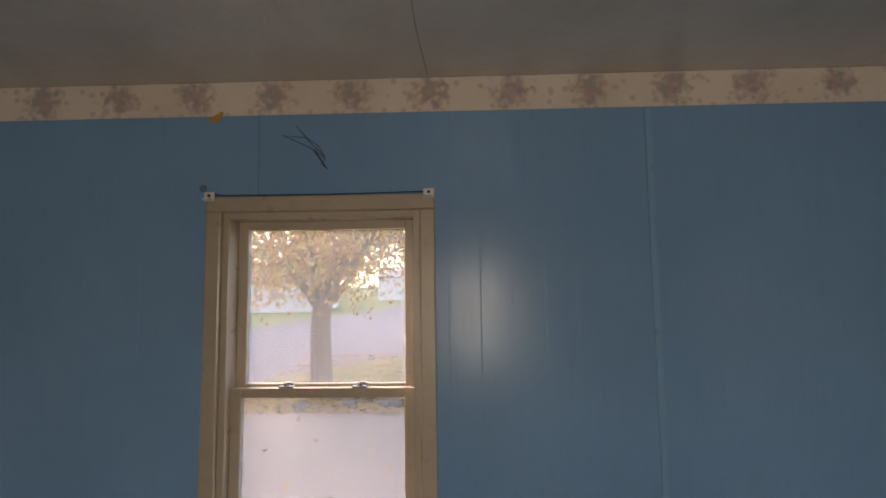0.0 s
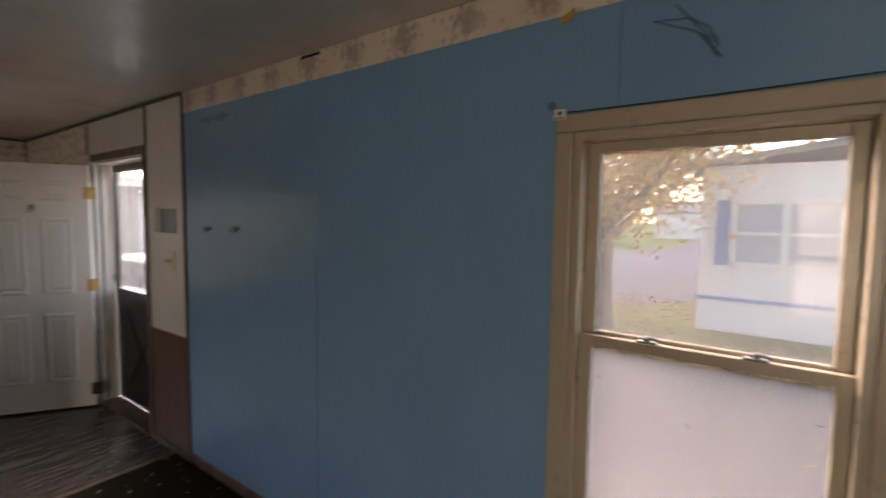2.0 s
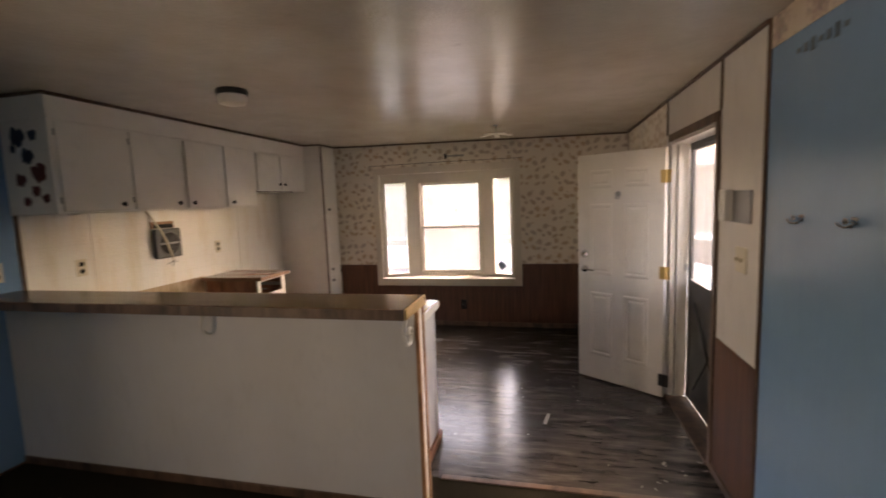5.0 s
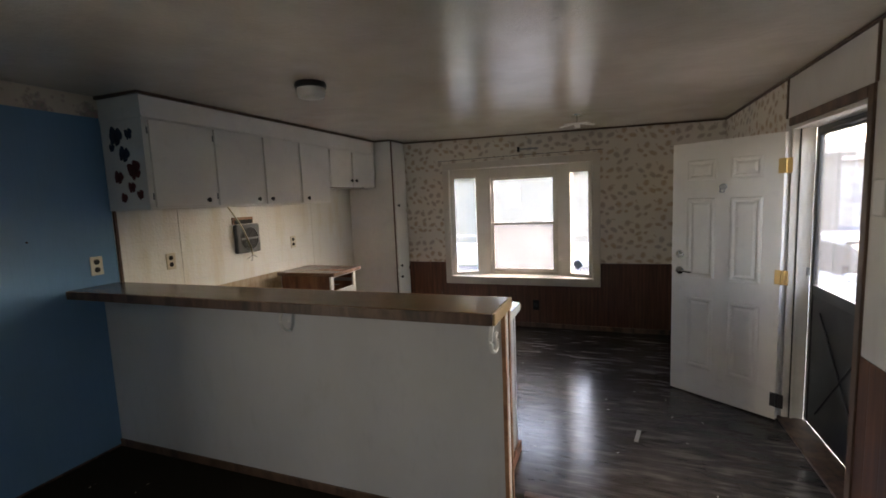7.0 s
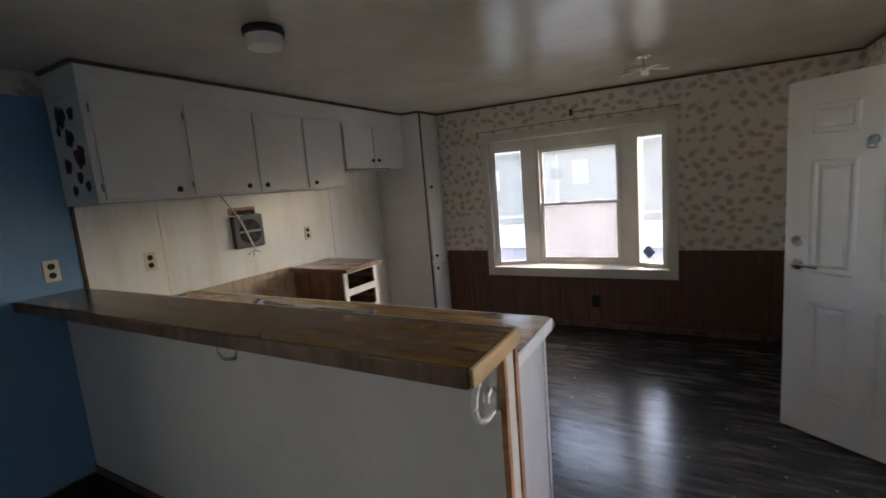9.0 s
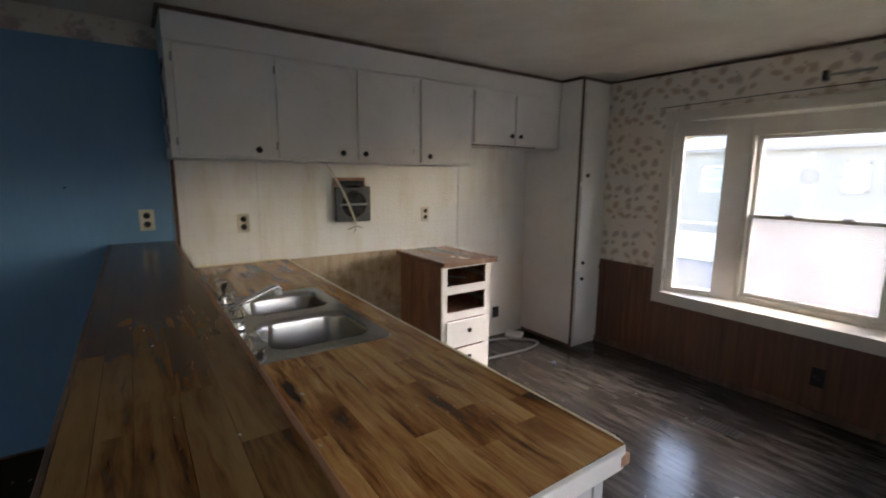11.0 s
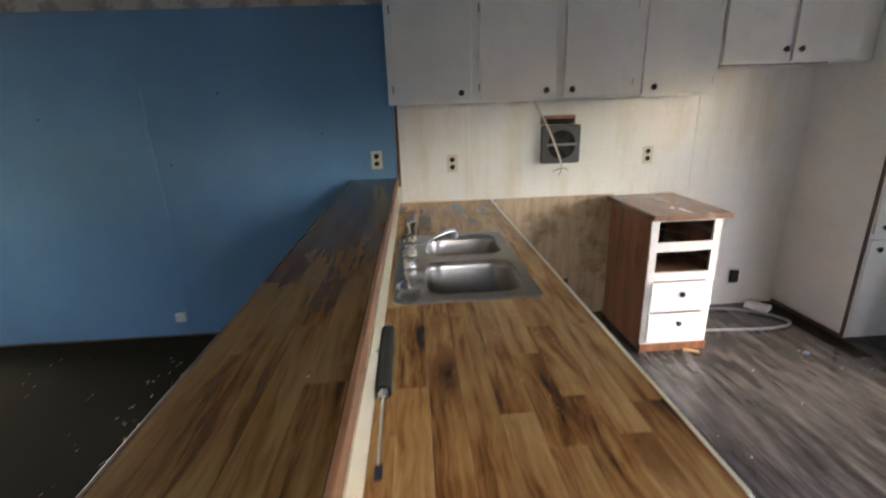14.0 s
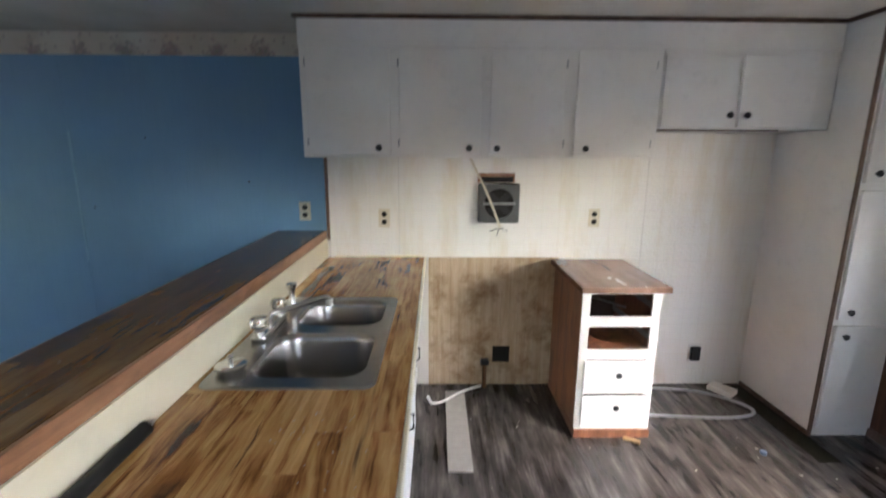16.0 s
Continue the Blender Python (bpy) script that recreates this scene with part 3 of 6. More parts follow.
# east wall: window opening and door opening
WIN = (-2.955, -2.313, 0.55, 1.71)
DOOR = (0.47, 1.37, 0.0, 1.85)
bm = bmesh.new()
for y0, y1, z0, z1 in ((S - 0.1, WIN[0], -0.3, 2.30), (WIN[0], WIN[1], -0.3, WIN[2]), (WIN[0], WIN[1], WIN[3], 2.30),
                       (WIN[1], DOOR[0], -0.3, 2.30), (DOOR[0], DOOR[1], -0.3, -0.02), (DOOR[0], DOOR[1], DOOR[3], 2.30),
                       (DOOR[1], N + 0.1, -0.3, 2.30)):
    box(bm, 0.004, y0, z0, 0.11, y1, z1)
wall_east = solid("wall_east", bm, WHITE_PANEL, "outside wall with a window and the entrance door", "wall", "structure")

BAY = (-2.83, -1.21, 0.575, 1.84)
wall_north = solid("wall_north", wall_with_hole("y", N + 0.004, N + 0.11, BAY[0], BAY[1], BAY[2] - 0.036, BAY[3] + 0.003, ends=(W - 0.1, 0.004)), WHITE_PANEL,
                   "end wall with the bay window", "wall", "structure")
WW = (-3.655, -3.01, 0.53, 1.70)
wall_west = solid("wall_west", wall_with_hole("x", W - 0.004, W - 0.11, WW[0], WW[1], WW[2], WW[3], ends=(S - 0.1, N + 0.1)), WHITE_PANEL,
                  "long wall behind the kitchen", "wall", "structure")
wall_south = solid("wall_south", boxes((W - 0.1, S - 0.1, -0.3, 0.11, S, 2.30)), BLUE, "plain blue wall", "wall", "structure")
ceiling = solid("ceiling", sloped_slab(W - 0.1, S - 0.1, 0.11, N + 0.1, 0.06), CEIL, "glossy cream textured ceiling", "ceiling", "structure")
roof = solid("roof", boxes((W - 0.3, S - 0.3, 2.305, 0.3, N + 0.3, 2.38)), ROOFING, "low metal roof", "roof", "structure")
floor = solid("floor", boxes((W - 0.1, S - 0.1, -0.3, 0.11, N + 0.1, -0.012)), DARK_WOOD, "subfloor under planks and carpet", "floor", "structure")
skirting = solid("skirting", boxes((W - 0.1, S - 0.1, GROUND, 0.1, S - 0.06, -0.3), (W - 0.1, N + 0.06, GROUND, 0.1, N + 0.1, -0.3),
                                   (W - 0.1, S, GROUND, W - 0.06, N, -0.3), (0.06, S, GROUND, 0.1, N, -0.3)), WHITE_SIDING,
                 "pale skirting below the home", "skirting", "structure")
solid("carpet", boxes((W, S, -0.012, 0.0, 0.115, 0.003)), CARPET, "dark worn carpet littered with debris", "carpet", "structure")

# sheets of wall covering


def cut(y0, y1, z0, z1, hole):
    """The four rectangles of a sheet round a hole."""
    a, b, c, d = hole
    out = []
    a, b = max(a, y0), min(b, y1)
    if a >= b:
        return [(y0, y1, z0, z1)]
    for r in ((y0, a, z0, z1), (b, y1, z0, z1), (a, b, z0, c), (a, b, d, z1)):
        if r[1] - r[0] > 1e-4 and r[3] - r[2] > 1e-4:
            out.append(r)
    return out


def sheet_cut(name, x0, x1, y0, y1, z0, z1, hole, material, parent, turn=False):
    bm = bmesh.new()
    for a, b, c, d in cut(y0, y1, z0, z1, hole):
        if turn:
            box(bm, a, x0, c, b, x1, d)
        else:
            box(bm, x0, a, c, x1, b, d)
    return part(name, bm, material, parent)


for y0, y1 in ((-1.208, SEAM - 0.012), (-2.425, -1.2092), (-3.695, -2.4262), (S, -3.6962)):
    sheet_cut("panel", -0.002, 0.004, y0, y1, 0.06, 2.045, WIN, BLUE, wall_east)
part("border", boxes((-0.004, S, 2.035, 0.003, SEAM - 0.012, H - 0.002)), BORDER, wall_east, "cream border paper with flower clusters")
part("batten", boxes((-0.0055, -3.706, 0.06, -0.0022, -3.685, 2.03), bevel=0.002), BLUE_TRIM, wall_east)
part("joint", boxes((-0.0028, -1.211, 0.06, -0.0021, -1.207, 1.30)), JOINT, wall_east, "dark open joint between two panels")
part("baseboard", boxes((-0.012, S, 0.003, 0.003, SEAM - 0.012, 0.06), bevel=0.003), BROWN_TRIM, wall_east)
# white panels, wainscot and flowered paper round the door
CAS = 0.05
part("panel", boxes((-0.003, SEAM + 0.014, RAIL, 0.003, DOOR[0] - CAS, H)), WHITE_PANEL, wall_east)
part("panel", boxes((-0.003, DOOR[0] - CAS + 0.003, DOOR[3] + CAS, 0.003, DOOR[1] + CAS, H)), WHITE_PANEL, wall_east)
part("wallpaper", boxes((-0.003, DOOR[1] + CAS + 0.014, RAIL, 0.003, N, H)), PAPER_EAST, wall_east, "cream paper with brown leaf sprays")
part("wainscot", boxes((-0.006, SEAM + 0.014, 0.0, 0.003, DOOR[0] - CAS, RAIL - 0.002)), WAINSCOT, wall_east, "red-brown grooved wood panelling")
part("wainscot", boxes((-0.006, DOOR[1] + CAS, 0.0, 0.003, N, RAIL - 0.002)), WAINSCOT, wall_east, "red-brown grooved wood panelling")
for y, z0, z1 in ((SEAM, 0.0, H), (DOOR[0] - CAS - 0.002, DOOR[3] + CAS, H), (DOOR[1] + CAS + 0.006, DOOR[3] + CAS, H)):
    part("strip", boxes((-0.012, y - 0.008, z0, 0.002, y + 0.008, z1), bevel=0.003), BROWN_TRIM, wall_east)
part("crown_strip", boxes((-0.018, SEAM, H - 0.016, 0.0, N, H), bevel=0.004), BROWN_TRIM, wall_east)
part("baseboard", boxes((-0.016, SEAM, 0.0, -0.006, DOOR[0] - CAS, 0.045), bevel=0.003), BROWN_TRIM, wall_east)
part("baseboard", boxes((-0.016, DOOR[1] + CAS, 0.0, -0.006, N, 0.045), bevel=0.003), BROWN_TRIM, wall_east)

# north wall coverings
sheet_cut("wallpaper", N - 0.003, N + 0.003, W, 0.0, RAIL, 2.21, BAY, PAPER, wall_north, True)
sheet_cut("wainscot", N - 0.006, N + 0.003, W, 0.0, 0.0, RAIL - 0.002, BAY, WAINSCOT, wall_north, True)
part("baseboard", boxes((-3.405, N - 0.018, 0.0, 0.0, N - 0.006, 0.05), bevel=0.003), BROWN_TRIM, wall_north)
part("crown_strip", sloped_slab(-3.405, N - 0.018, -0.019, N - 0.0035, 0.0155, 0.016), BROWN_TRIM, wall_north)

# west wall coverings
for y0, y1 in ((-1.57, -0.06), (-2.83, -1.5712), (-4.05, -2.8312), (S, -4.0512)):
    sheet_cut("panel", W - 0.004, W + 0.002, y0, y1, 0.015, 2.086, WW, BLUE, wall_west)
part("batten", boxes((W + 0.0022, -1.576, 0.86, W + 0.006, -1.564, 1.66), bevel=0.001), BLUE_TRIM, wall_west)
part("border", boxes((W - 0.003, S, 2.085, W + 0.004, -0.06, 2.21)), BORDER, wall_west, "cream border paper with flower clusters")
part("baseboard", boxes((W - 0.003, S, 0.003, W + 0.006, -0.175, 0.016), bevel=0.001), BROWN_TRIM, wall_west)
part("strip", boxes((W - 0.003, -0.056, 1.0, W + 0.012, -0.038, 1.515), bevel=0.003), BROWN_TRIM, wall_west)
for y0, y1 in ((-0.037, 0.395), (0.398, 1.94), (1.943, 2.71)):
    z0 = 0.0 if y0 > 1.9 else 0.888
    part("tileboard", boxes((W - 0.003, y0, z0, W + 0.003, y1, 2.2)), TILE, wall_west, "white embossed tileboard, yellowed and greasy")
part("tileboard", boxes((W - 0.003, 1.42, 0.0, W + 0.0025, 1.9415, 0.886)), TILE, wall_west)
part("beadboard", boxes((W - 0.003, 0.58, 0.0, W + 0.002, 1.418, 0.886)), STAINED, wall_west, "bare stained beadboard")

# ---------------------------------------------------------------- windows and door
def sash_window(name, label, x_in, x_out, y0, y1, z0, z1, mid, frame_mat, casing=None, casing_w=0.06, side=1, glass=None):
    """A double-hung window in an east or west wall; side is +1 where outside lies towards +x."""
    w = thing(name, label, "window", "structure")
    s = side
    def bx(xa, ya, za, xb, yb, zb, bevel=0.003):
        xa, xb = sorted((xa, xb))
        return boxes((xa, ya, za, xb, yb, zb), bevel=bevel)
    if casing:
        c = casing_w
        xo = x_in - s * 0.018
        part("casing", bx(xo, y0 - c, z1, x_in, y1 + c, z1 + c, 0.005), casing, w)
        part("casing", bx(xo, y0 - c, z0 - 0.02, x_in, y0, z1, 0.005), casing, w)
        part("casing", bx(xo, y1, z0 - 0.02, x_in, y1 + c, z1, 0.005), casing, w)
        part("window_sill", bx(xo - s * 0.03, y0 - c - 0.015, z0 - 0.045, x_in, y1 + c + 0.015, z0 - 0.0205, 0.005), casing, w)
        part("apron", bx(xo + s * 0.004, y0 - c, z0 - 0.11, x_in, y1 + c, z0 - 0.047, 0.004), casing, w)
    f = 0.022
    part("window_frame", boxes(*[(min(x_in - s * 0.004, x_out), a, b, max(x_in - s * 0.004, x_out), c, d) for a, b, c, d in
                                 ((y0, z0, y0 + f, z1), (y1 - f, z0, y1, z1), (y0 + f, z0, y1 - f, z0 + f), (y0 + f, z1 - f, y1 - f, z1))], bevel=0.002), frame_mat, w)
    st = 0.034
    ya, yb = y0 + f, y1 - f
    up = x_in + s * 0.062
    lo = x_in + s * 0.03
    for nm, xs, za, zb in (("upper_sash", up, mid - 0.01, z1 - f), ("lower_sash", lo, z0 + f, mid + 0.018)):
        t = 0.026
        sash = part(nm, boxes(*[(min(xs, xs + s * t), a, b, max(xs, xs + s * t), c, d) for a, b, c, d in
                                ((ya, za, ya + st, zb), (yb - st, za, yb, zb), (ya + st, za, yb - st, za + 0.036), (ya + st, zb - 0.03, yb - st, zb))], bevel=0.003), frame_mat, w)
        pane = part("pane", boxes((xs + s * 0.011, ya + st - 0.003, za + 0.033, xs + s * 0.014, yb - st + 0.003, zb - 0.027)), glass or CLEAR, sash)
        pane.visible_shadow = False
    for y in (ya + 0.30 * (yb - ya), ya + 0.70 * (yb - ya)):
        bm = bmesh.new()
        box(bm, min(lo, lo + s * 0.02), y - 0.025, mid + 0.018, max(lo, lo + s * 0.02), y + 0.025, mid + 0.024, 0.002)
        rod(bm, (lo + s * 0.01, y, mid + 0.024), (lo + s * 0.01, y, mid + 0.034), 0.009)
        tube(bm, [(lo + s * 0.01, y, mid + 0.034), (lo - s * 0.004, y - 0.015, mid + 0.036), (lo - s * 0.012, y - 0.032, mid + 0.033)], 0.0045, 6)
        part("sash_lock", bm, GREY_METAL, w, "tarnished sash lock")
    return w


sash_window("window_1", "beige-trimmed double-hung window onto the street", -0.002, 0.105, WIN[0], WIN[1], WIN[2], WIN[3], 1.122, BEIGE, BEIGE, 0.05, glass=DIM_GLASS)
sash_window("window_2", "double-hung window in the blue wall", W + 0.002, W - 0.105, WW[0], WW[1], WW[2], WW[3], 1.13, BEIGE, BEIGE, 0.05, -1)

# curtain brackets at the top corners of the street window
def curtain_bracket(y):
    b = thing("curtain_bracket", "small white metal curtain rod bracket", "bracket", group="curtain brackets")
    part("plate", boxes((-0.026, y - 0.017, 1.745, -0.0205, y + 0.017, 1.775), bevel=0.002), WHITE_IRON, b)
    part("arm", boxes((-0.045, y - 0.013, 1.748, -0.0255, y + 0.013, 1.752), bevel=0.001), WHITE_IRON, b)
    part("screw", rod(bmesh.new(), (-0.028, y, 1.763), (-0.0255, y, 1.763), 0.005), BLACK, b)
    return b


for y in (-2.276, -2.986):
    curtain_bracket(y)
hang = thing("curtain_wire", "thin dark wire along the top of the street window", "wire")
part("strand", tube(bmesh.new(), smooth_path([(-0.0215, -3.0, 1.766), (-0.0215, -2.63, 1.762), (-0.0215, -2.255, 1.764)], 6), 0.0018, 5), BLACK_METAL, hang)
smudge = thing("wall_smudge", "dark smudge beside the curtain bracket", "smudge")
part("mark", rod(bmesh.new(), (-0.0034, -2.243, 1.792), (-0.0021, -2.243, 1.792), 0.013, n=9), FAINT, smudge)

# entrance door frame, threshold
frame_d = thing("door_frame_1", "white metal door frame with brown casing", "door frame", "structure")
for y0, y1, z0, z1 in ((DOOR[0] - CAS, DOOR[0], 0.0, DOOR[3] + CAS), (DOOR[1], DOOR[1] + CAS, 0.0, DOOR[3] + CAS)):
    part("casing", boxes((-0.014, y0, z0, 0.003, y1, z1), bevel=0.004), WHITE_PANEL if y0 > 1 else BROWN_TRIM, frame_d)
part("casing", boxes((-0.014, DOOR[0], DOOR[3], 0.003, DOOR[1], DOOR[3] + CAS), bevel=0.004), BROWN_TRIM, frame_d)
part("jamb", boxes((0.0035, DOOR[0], 0.0, 0.12, DOOR[0] + 0.02, DOOR[3]), (0.045, DOOR[0] + 0.02, 0.0, 0.06, DOOR[0] + 0.034, DOOR[3]), bevel=0.002), VINYL, frame_d)
part("jamb", boxes((0.0035, DOOR[1] - 0.02, 0.0, 0.12, DOOR[1], DOOR[3]), (0.045, DOOR[1] - 0.034, 0.0, 0.06, DOOR[1] - 0.02, DOOR[3]), bevel=0.002), VINYL, frame_d)
part("head", boxes((0.0035, DOOR[0] + 0.02, DOOR[3] - 0.02, 0.12, DOOR[1] - 0.02, DOOR[3]), bevel=0.002), VINYL, frame_d)
part("threshold", boxes((-0.02, DOOR[0], -0.018, 0.13, DOOR[1], 0.012), bevel=0.005), BROWN_TRIM, frame_d, "dark scuffed threshold")
part("weatherstrip", boxes((0.040, DOOR[1] - 0.03, 0.012, 0.0445, DOOR[1] - 0.021, DOOR[3] - 0.02)), BLACK, frame_d)
bm = bmesh.new()
box(bm, 0.10, DOOR[1] - 0.03, 0.94, 0.118, DOOR[1] - 0.0205, 0.99, 0.002)
part("strike_plate", bm, GREY_METAL, frame_d)

# storm door: dark lower panel, clear upper pane
storm = thing("storm_door", "closed dark storm door with a clear upper pane", "door")
sx0, sx1, sy0, sy1 = 0.122, 0.15, DOOR[0] + 0.01, DOOR[1] - 0.01
part("stile", boxes((sx0, sy0, 0.015, sx1, sy0 + 0.06, DOOR[3] - 0.01), bevel=0.004), STORM, storm)
part("stile", boxes((sx0, sy1 - 0.05, 0.015, sx1, sy1, DOOR[3] - 0.01), bevel=0.004), STORM, storm)
part("rail", boxes((sx0, sy0 + 0.06, DOOR[3] - 0.07, sx1, sy1 - 0.05, DOOR[3] - 0.01), bevel=0.004), STORM, storm)
part("rail", boxes((sx0, sy0 + 0.06, 0.83, sx1, sy1 - 0.05, 0.89), bevel=0.004), STORM, storm)
kick = part("kick_panel", boxes((sx0 + 0.006, sy0 + 0.06, 0.015, sx1 - 0.006, sy1 - 0.05, 0.83)), STORM, storm, "black embossed kick panel")
ym = (sy0 + sy1) / 2
bm = bmesh.new()
for a, b in (((ym - 0.28, 0.12), (ym + 0.28, 0.74)), ((ym - 0.28, 0.74), (ym + 0.28, 0.12))):
    tube(bm, [(sx0 + 0.004, a[0], a[1]), (sx0 + 0.004, b[0], b[1])], 0.006, 6)
part("crossbuck", bm, STORM, kick)
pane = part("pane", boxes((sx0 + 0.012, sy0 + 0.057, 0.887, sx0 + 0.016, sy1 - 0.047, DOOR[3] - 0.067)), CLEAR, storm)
pane.visible_shadow = False
bm = bmesh.new()
rod(bm, (sx0 - 0.02, sy0 + 0.12, 1.80), (sx0 - 0.02, sy0 + 0.42, 1.80), 0.012)
rod(bm, (sx0 - 0.02, sy0 + 0.42, 1.80), (sx0 - 0.02, sy0 + 0.62, 1.80), 0.005)
part("closer", bm, BLACK_METAL, storm)

# six-panel entrance door, standing open into the room
HX, HY = -0.038, 1.305
FX, FY = -0.592, 1.692
DW = math.hypot(FX - HX, FY - HY)
entry = thing("door_1", "white six-panel entrance door standing open", "door", "structure", at=(HX, HY, 0.014), turn=math.degrees(math.atan2(FY - HY, FX - HX)))
DH = 1.80
bm = boxes((0, -0.02, 0, DW, 0.02, DH), bevel=0.002)
part("leaf", bm, DOORPAINT, entry)
cols = ((0.105, DW / 2 - 0.045), (DW / 2 + 0.045, DW - 0.105))
rows_ = ((0.20, 0.72), (0.86, 1.42), (1.54, 1.68))
for c0, c1 in cols:
    for r0, r1 in rows_:
        for s in (-1, 1):
            bm = bmesh.new()
            y = s * 0.0195
            def ring(ins, depth):
                return [(c0 + ins, y + s * depth, r0 + ins), (c1 - ins, y + s * depth, r0 + ins), (c1 - ins, y + s * depth, r1 - ins), (c0 + ins, y + s * depth, r1 - ins)]
            levels = [ring(0, 0.0), ring(0.008, 0.005), ring(0.022, 0.006), ring(0.032, 0.001), ring(0.05, 0.006)]
            vv = [[bm.verts.new(p) for p in lv] for lv in levels]
            for a, b in zip(vv, vv[1:]):
                for i in range(4):
                    bm.faces.new((a[i], a[(i + 1) % 4], b[(i + 1) % 4], b[i]))
            bm.faces.new(vv[-1])
            part("raised_panel", bm, DOORPAINT, entry)
for s in (-1, 1):
    bm = lathe(bmesh.new(), ((0.03, 0.0), (0.03, 0.006), (0.024, 0.014), (0.0, 0.016)), (DW - 0.06, s * 0.02, 1.02), (0, s, 0))
    part("deadbolt", bm, CHROME, entry, "chrome deadbolt", True)
    bm = lathe(bmesh.new(), ((0.028, 0.0), (0.028, 0.006), (0.012, 0.012), (0.012, 0.04), (0.0, 0.041)), (DW - 0.06, s * 0.02, 0.90), (0, s, 0))
    tube(bm, smooth_path([(DW - 0.06, s * 0.055, 0.90), (DW - 0.09, s * 0.06, 0.902), (DW - 0.16, s * 0.058, 0.898)], 4), 0.008)
    part("lever_handle", bm, CHROME, entry, "chrome lever handle", True)
bm = lathe(bmesh.new(), ((0.022, 0.0), (0.02, 0.012), (0.0, 0.016)), (DW / 2, 0.02, 1.49), (0, 1, 0))
tube(bm, [(DW / 2 - 0.014, 0.034, 1.485), (DW / 2 - 0.012, 0.036, 1.455), (DW / 2 + 0.012, 0.036, 1.455), (DW / 2 + 0.014, 0.034, 1.485)], 0.005)
part("knocker", bm, GREY_METAL, entry, "small tarnished peephole knocker", True)
for z, m in ((1.60, BRASS), (0.92, BRASS), (0.13, BLACK_METAL)):
    bm = bmesh.new()
    rod(bm, (-0.008, 0.024, z - 0.045), (-0.008, 0.024, z + 0.045), 0.008)
    box(bm, -0.006, 0.0205, z - 0.045, 0.03, 0.024, z + 0.045, 0.001)
    box(bm, -0.042, 0.0205, z - 0.045, -0.010, 0.024, z + 0.045, 0.001)
    part("hinge", bm, m, entry, "brass hinge" if m is BRASS else "black hinge")

# bay window: shallow bay, one double-hung centre light and two narrow angled side lights
bay = thing("window_3", "white bay window with narrow side lights and a sill", "window", "structure")
BD = 0.20
XL, XR = BAY[0], BAY[1]
CL, CR = -2.333, -1.669
Yb = N + BD
c = 0.075
part("casing", boxes((XL - c, N - 0.02, BAY[3], XR + c, N - 0.003, BAY[3] + c), bevel=0.005), BAYTRIM, bay)
part("casing", boxes((XL - c, N - 0.02, BAY[2] - 0.05, XL, N - 0.003, BAY[3]), bevel=0.005), BAYTRIM, bay)
part("casing", boxes((XR, N - 0.02, BAY[2] - 0.05, XR + c, N - 0.003, BAY[3]), bevel=0.005), BAYTRIM, bay)


def bay_slab(z0, z1, front, over=0.0):
    bm = bmesh.new()
    pts = [(XL, front), (XR, front), (XR, N + 0.1), (CR + 0.06, Yb + over), (CL - 0.06, Yb + over), (XL, N + 0.1)]
    lo = [bm.verts.new((x, y, z0)) for x, y in pts]
    hi = [bm.verts.new((x, y, z1)) for x, y in pts]
    bm.faces.new(lo[::-1])
    bm.faces.new(hi)
    for i in range(len(pts)):
        j = (i + 1) % len(pts)
        bm.faces.new((lo[i], lo[j], hi[j], hi[i]))
    return bm


part("window_sill", bay_slab(BAY[2] - 0.035, BAY[2] + 0.002, N - 0.05, 0.1), BAYTRIM, bay, "deep painted sill board")
part("apron", boxes((XL - c, N - 0.022, BAY[2] - 0.09, XR + c, N - 0.006, BAY[2] - 0.0355), bevel=0.004), BAYTRIM, bay)
part("bay_head", bay_slab(BAY[3], BAY[3] + 0.1, N + 0.004, 0.12), BAYTRIM, bay)


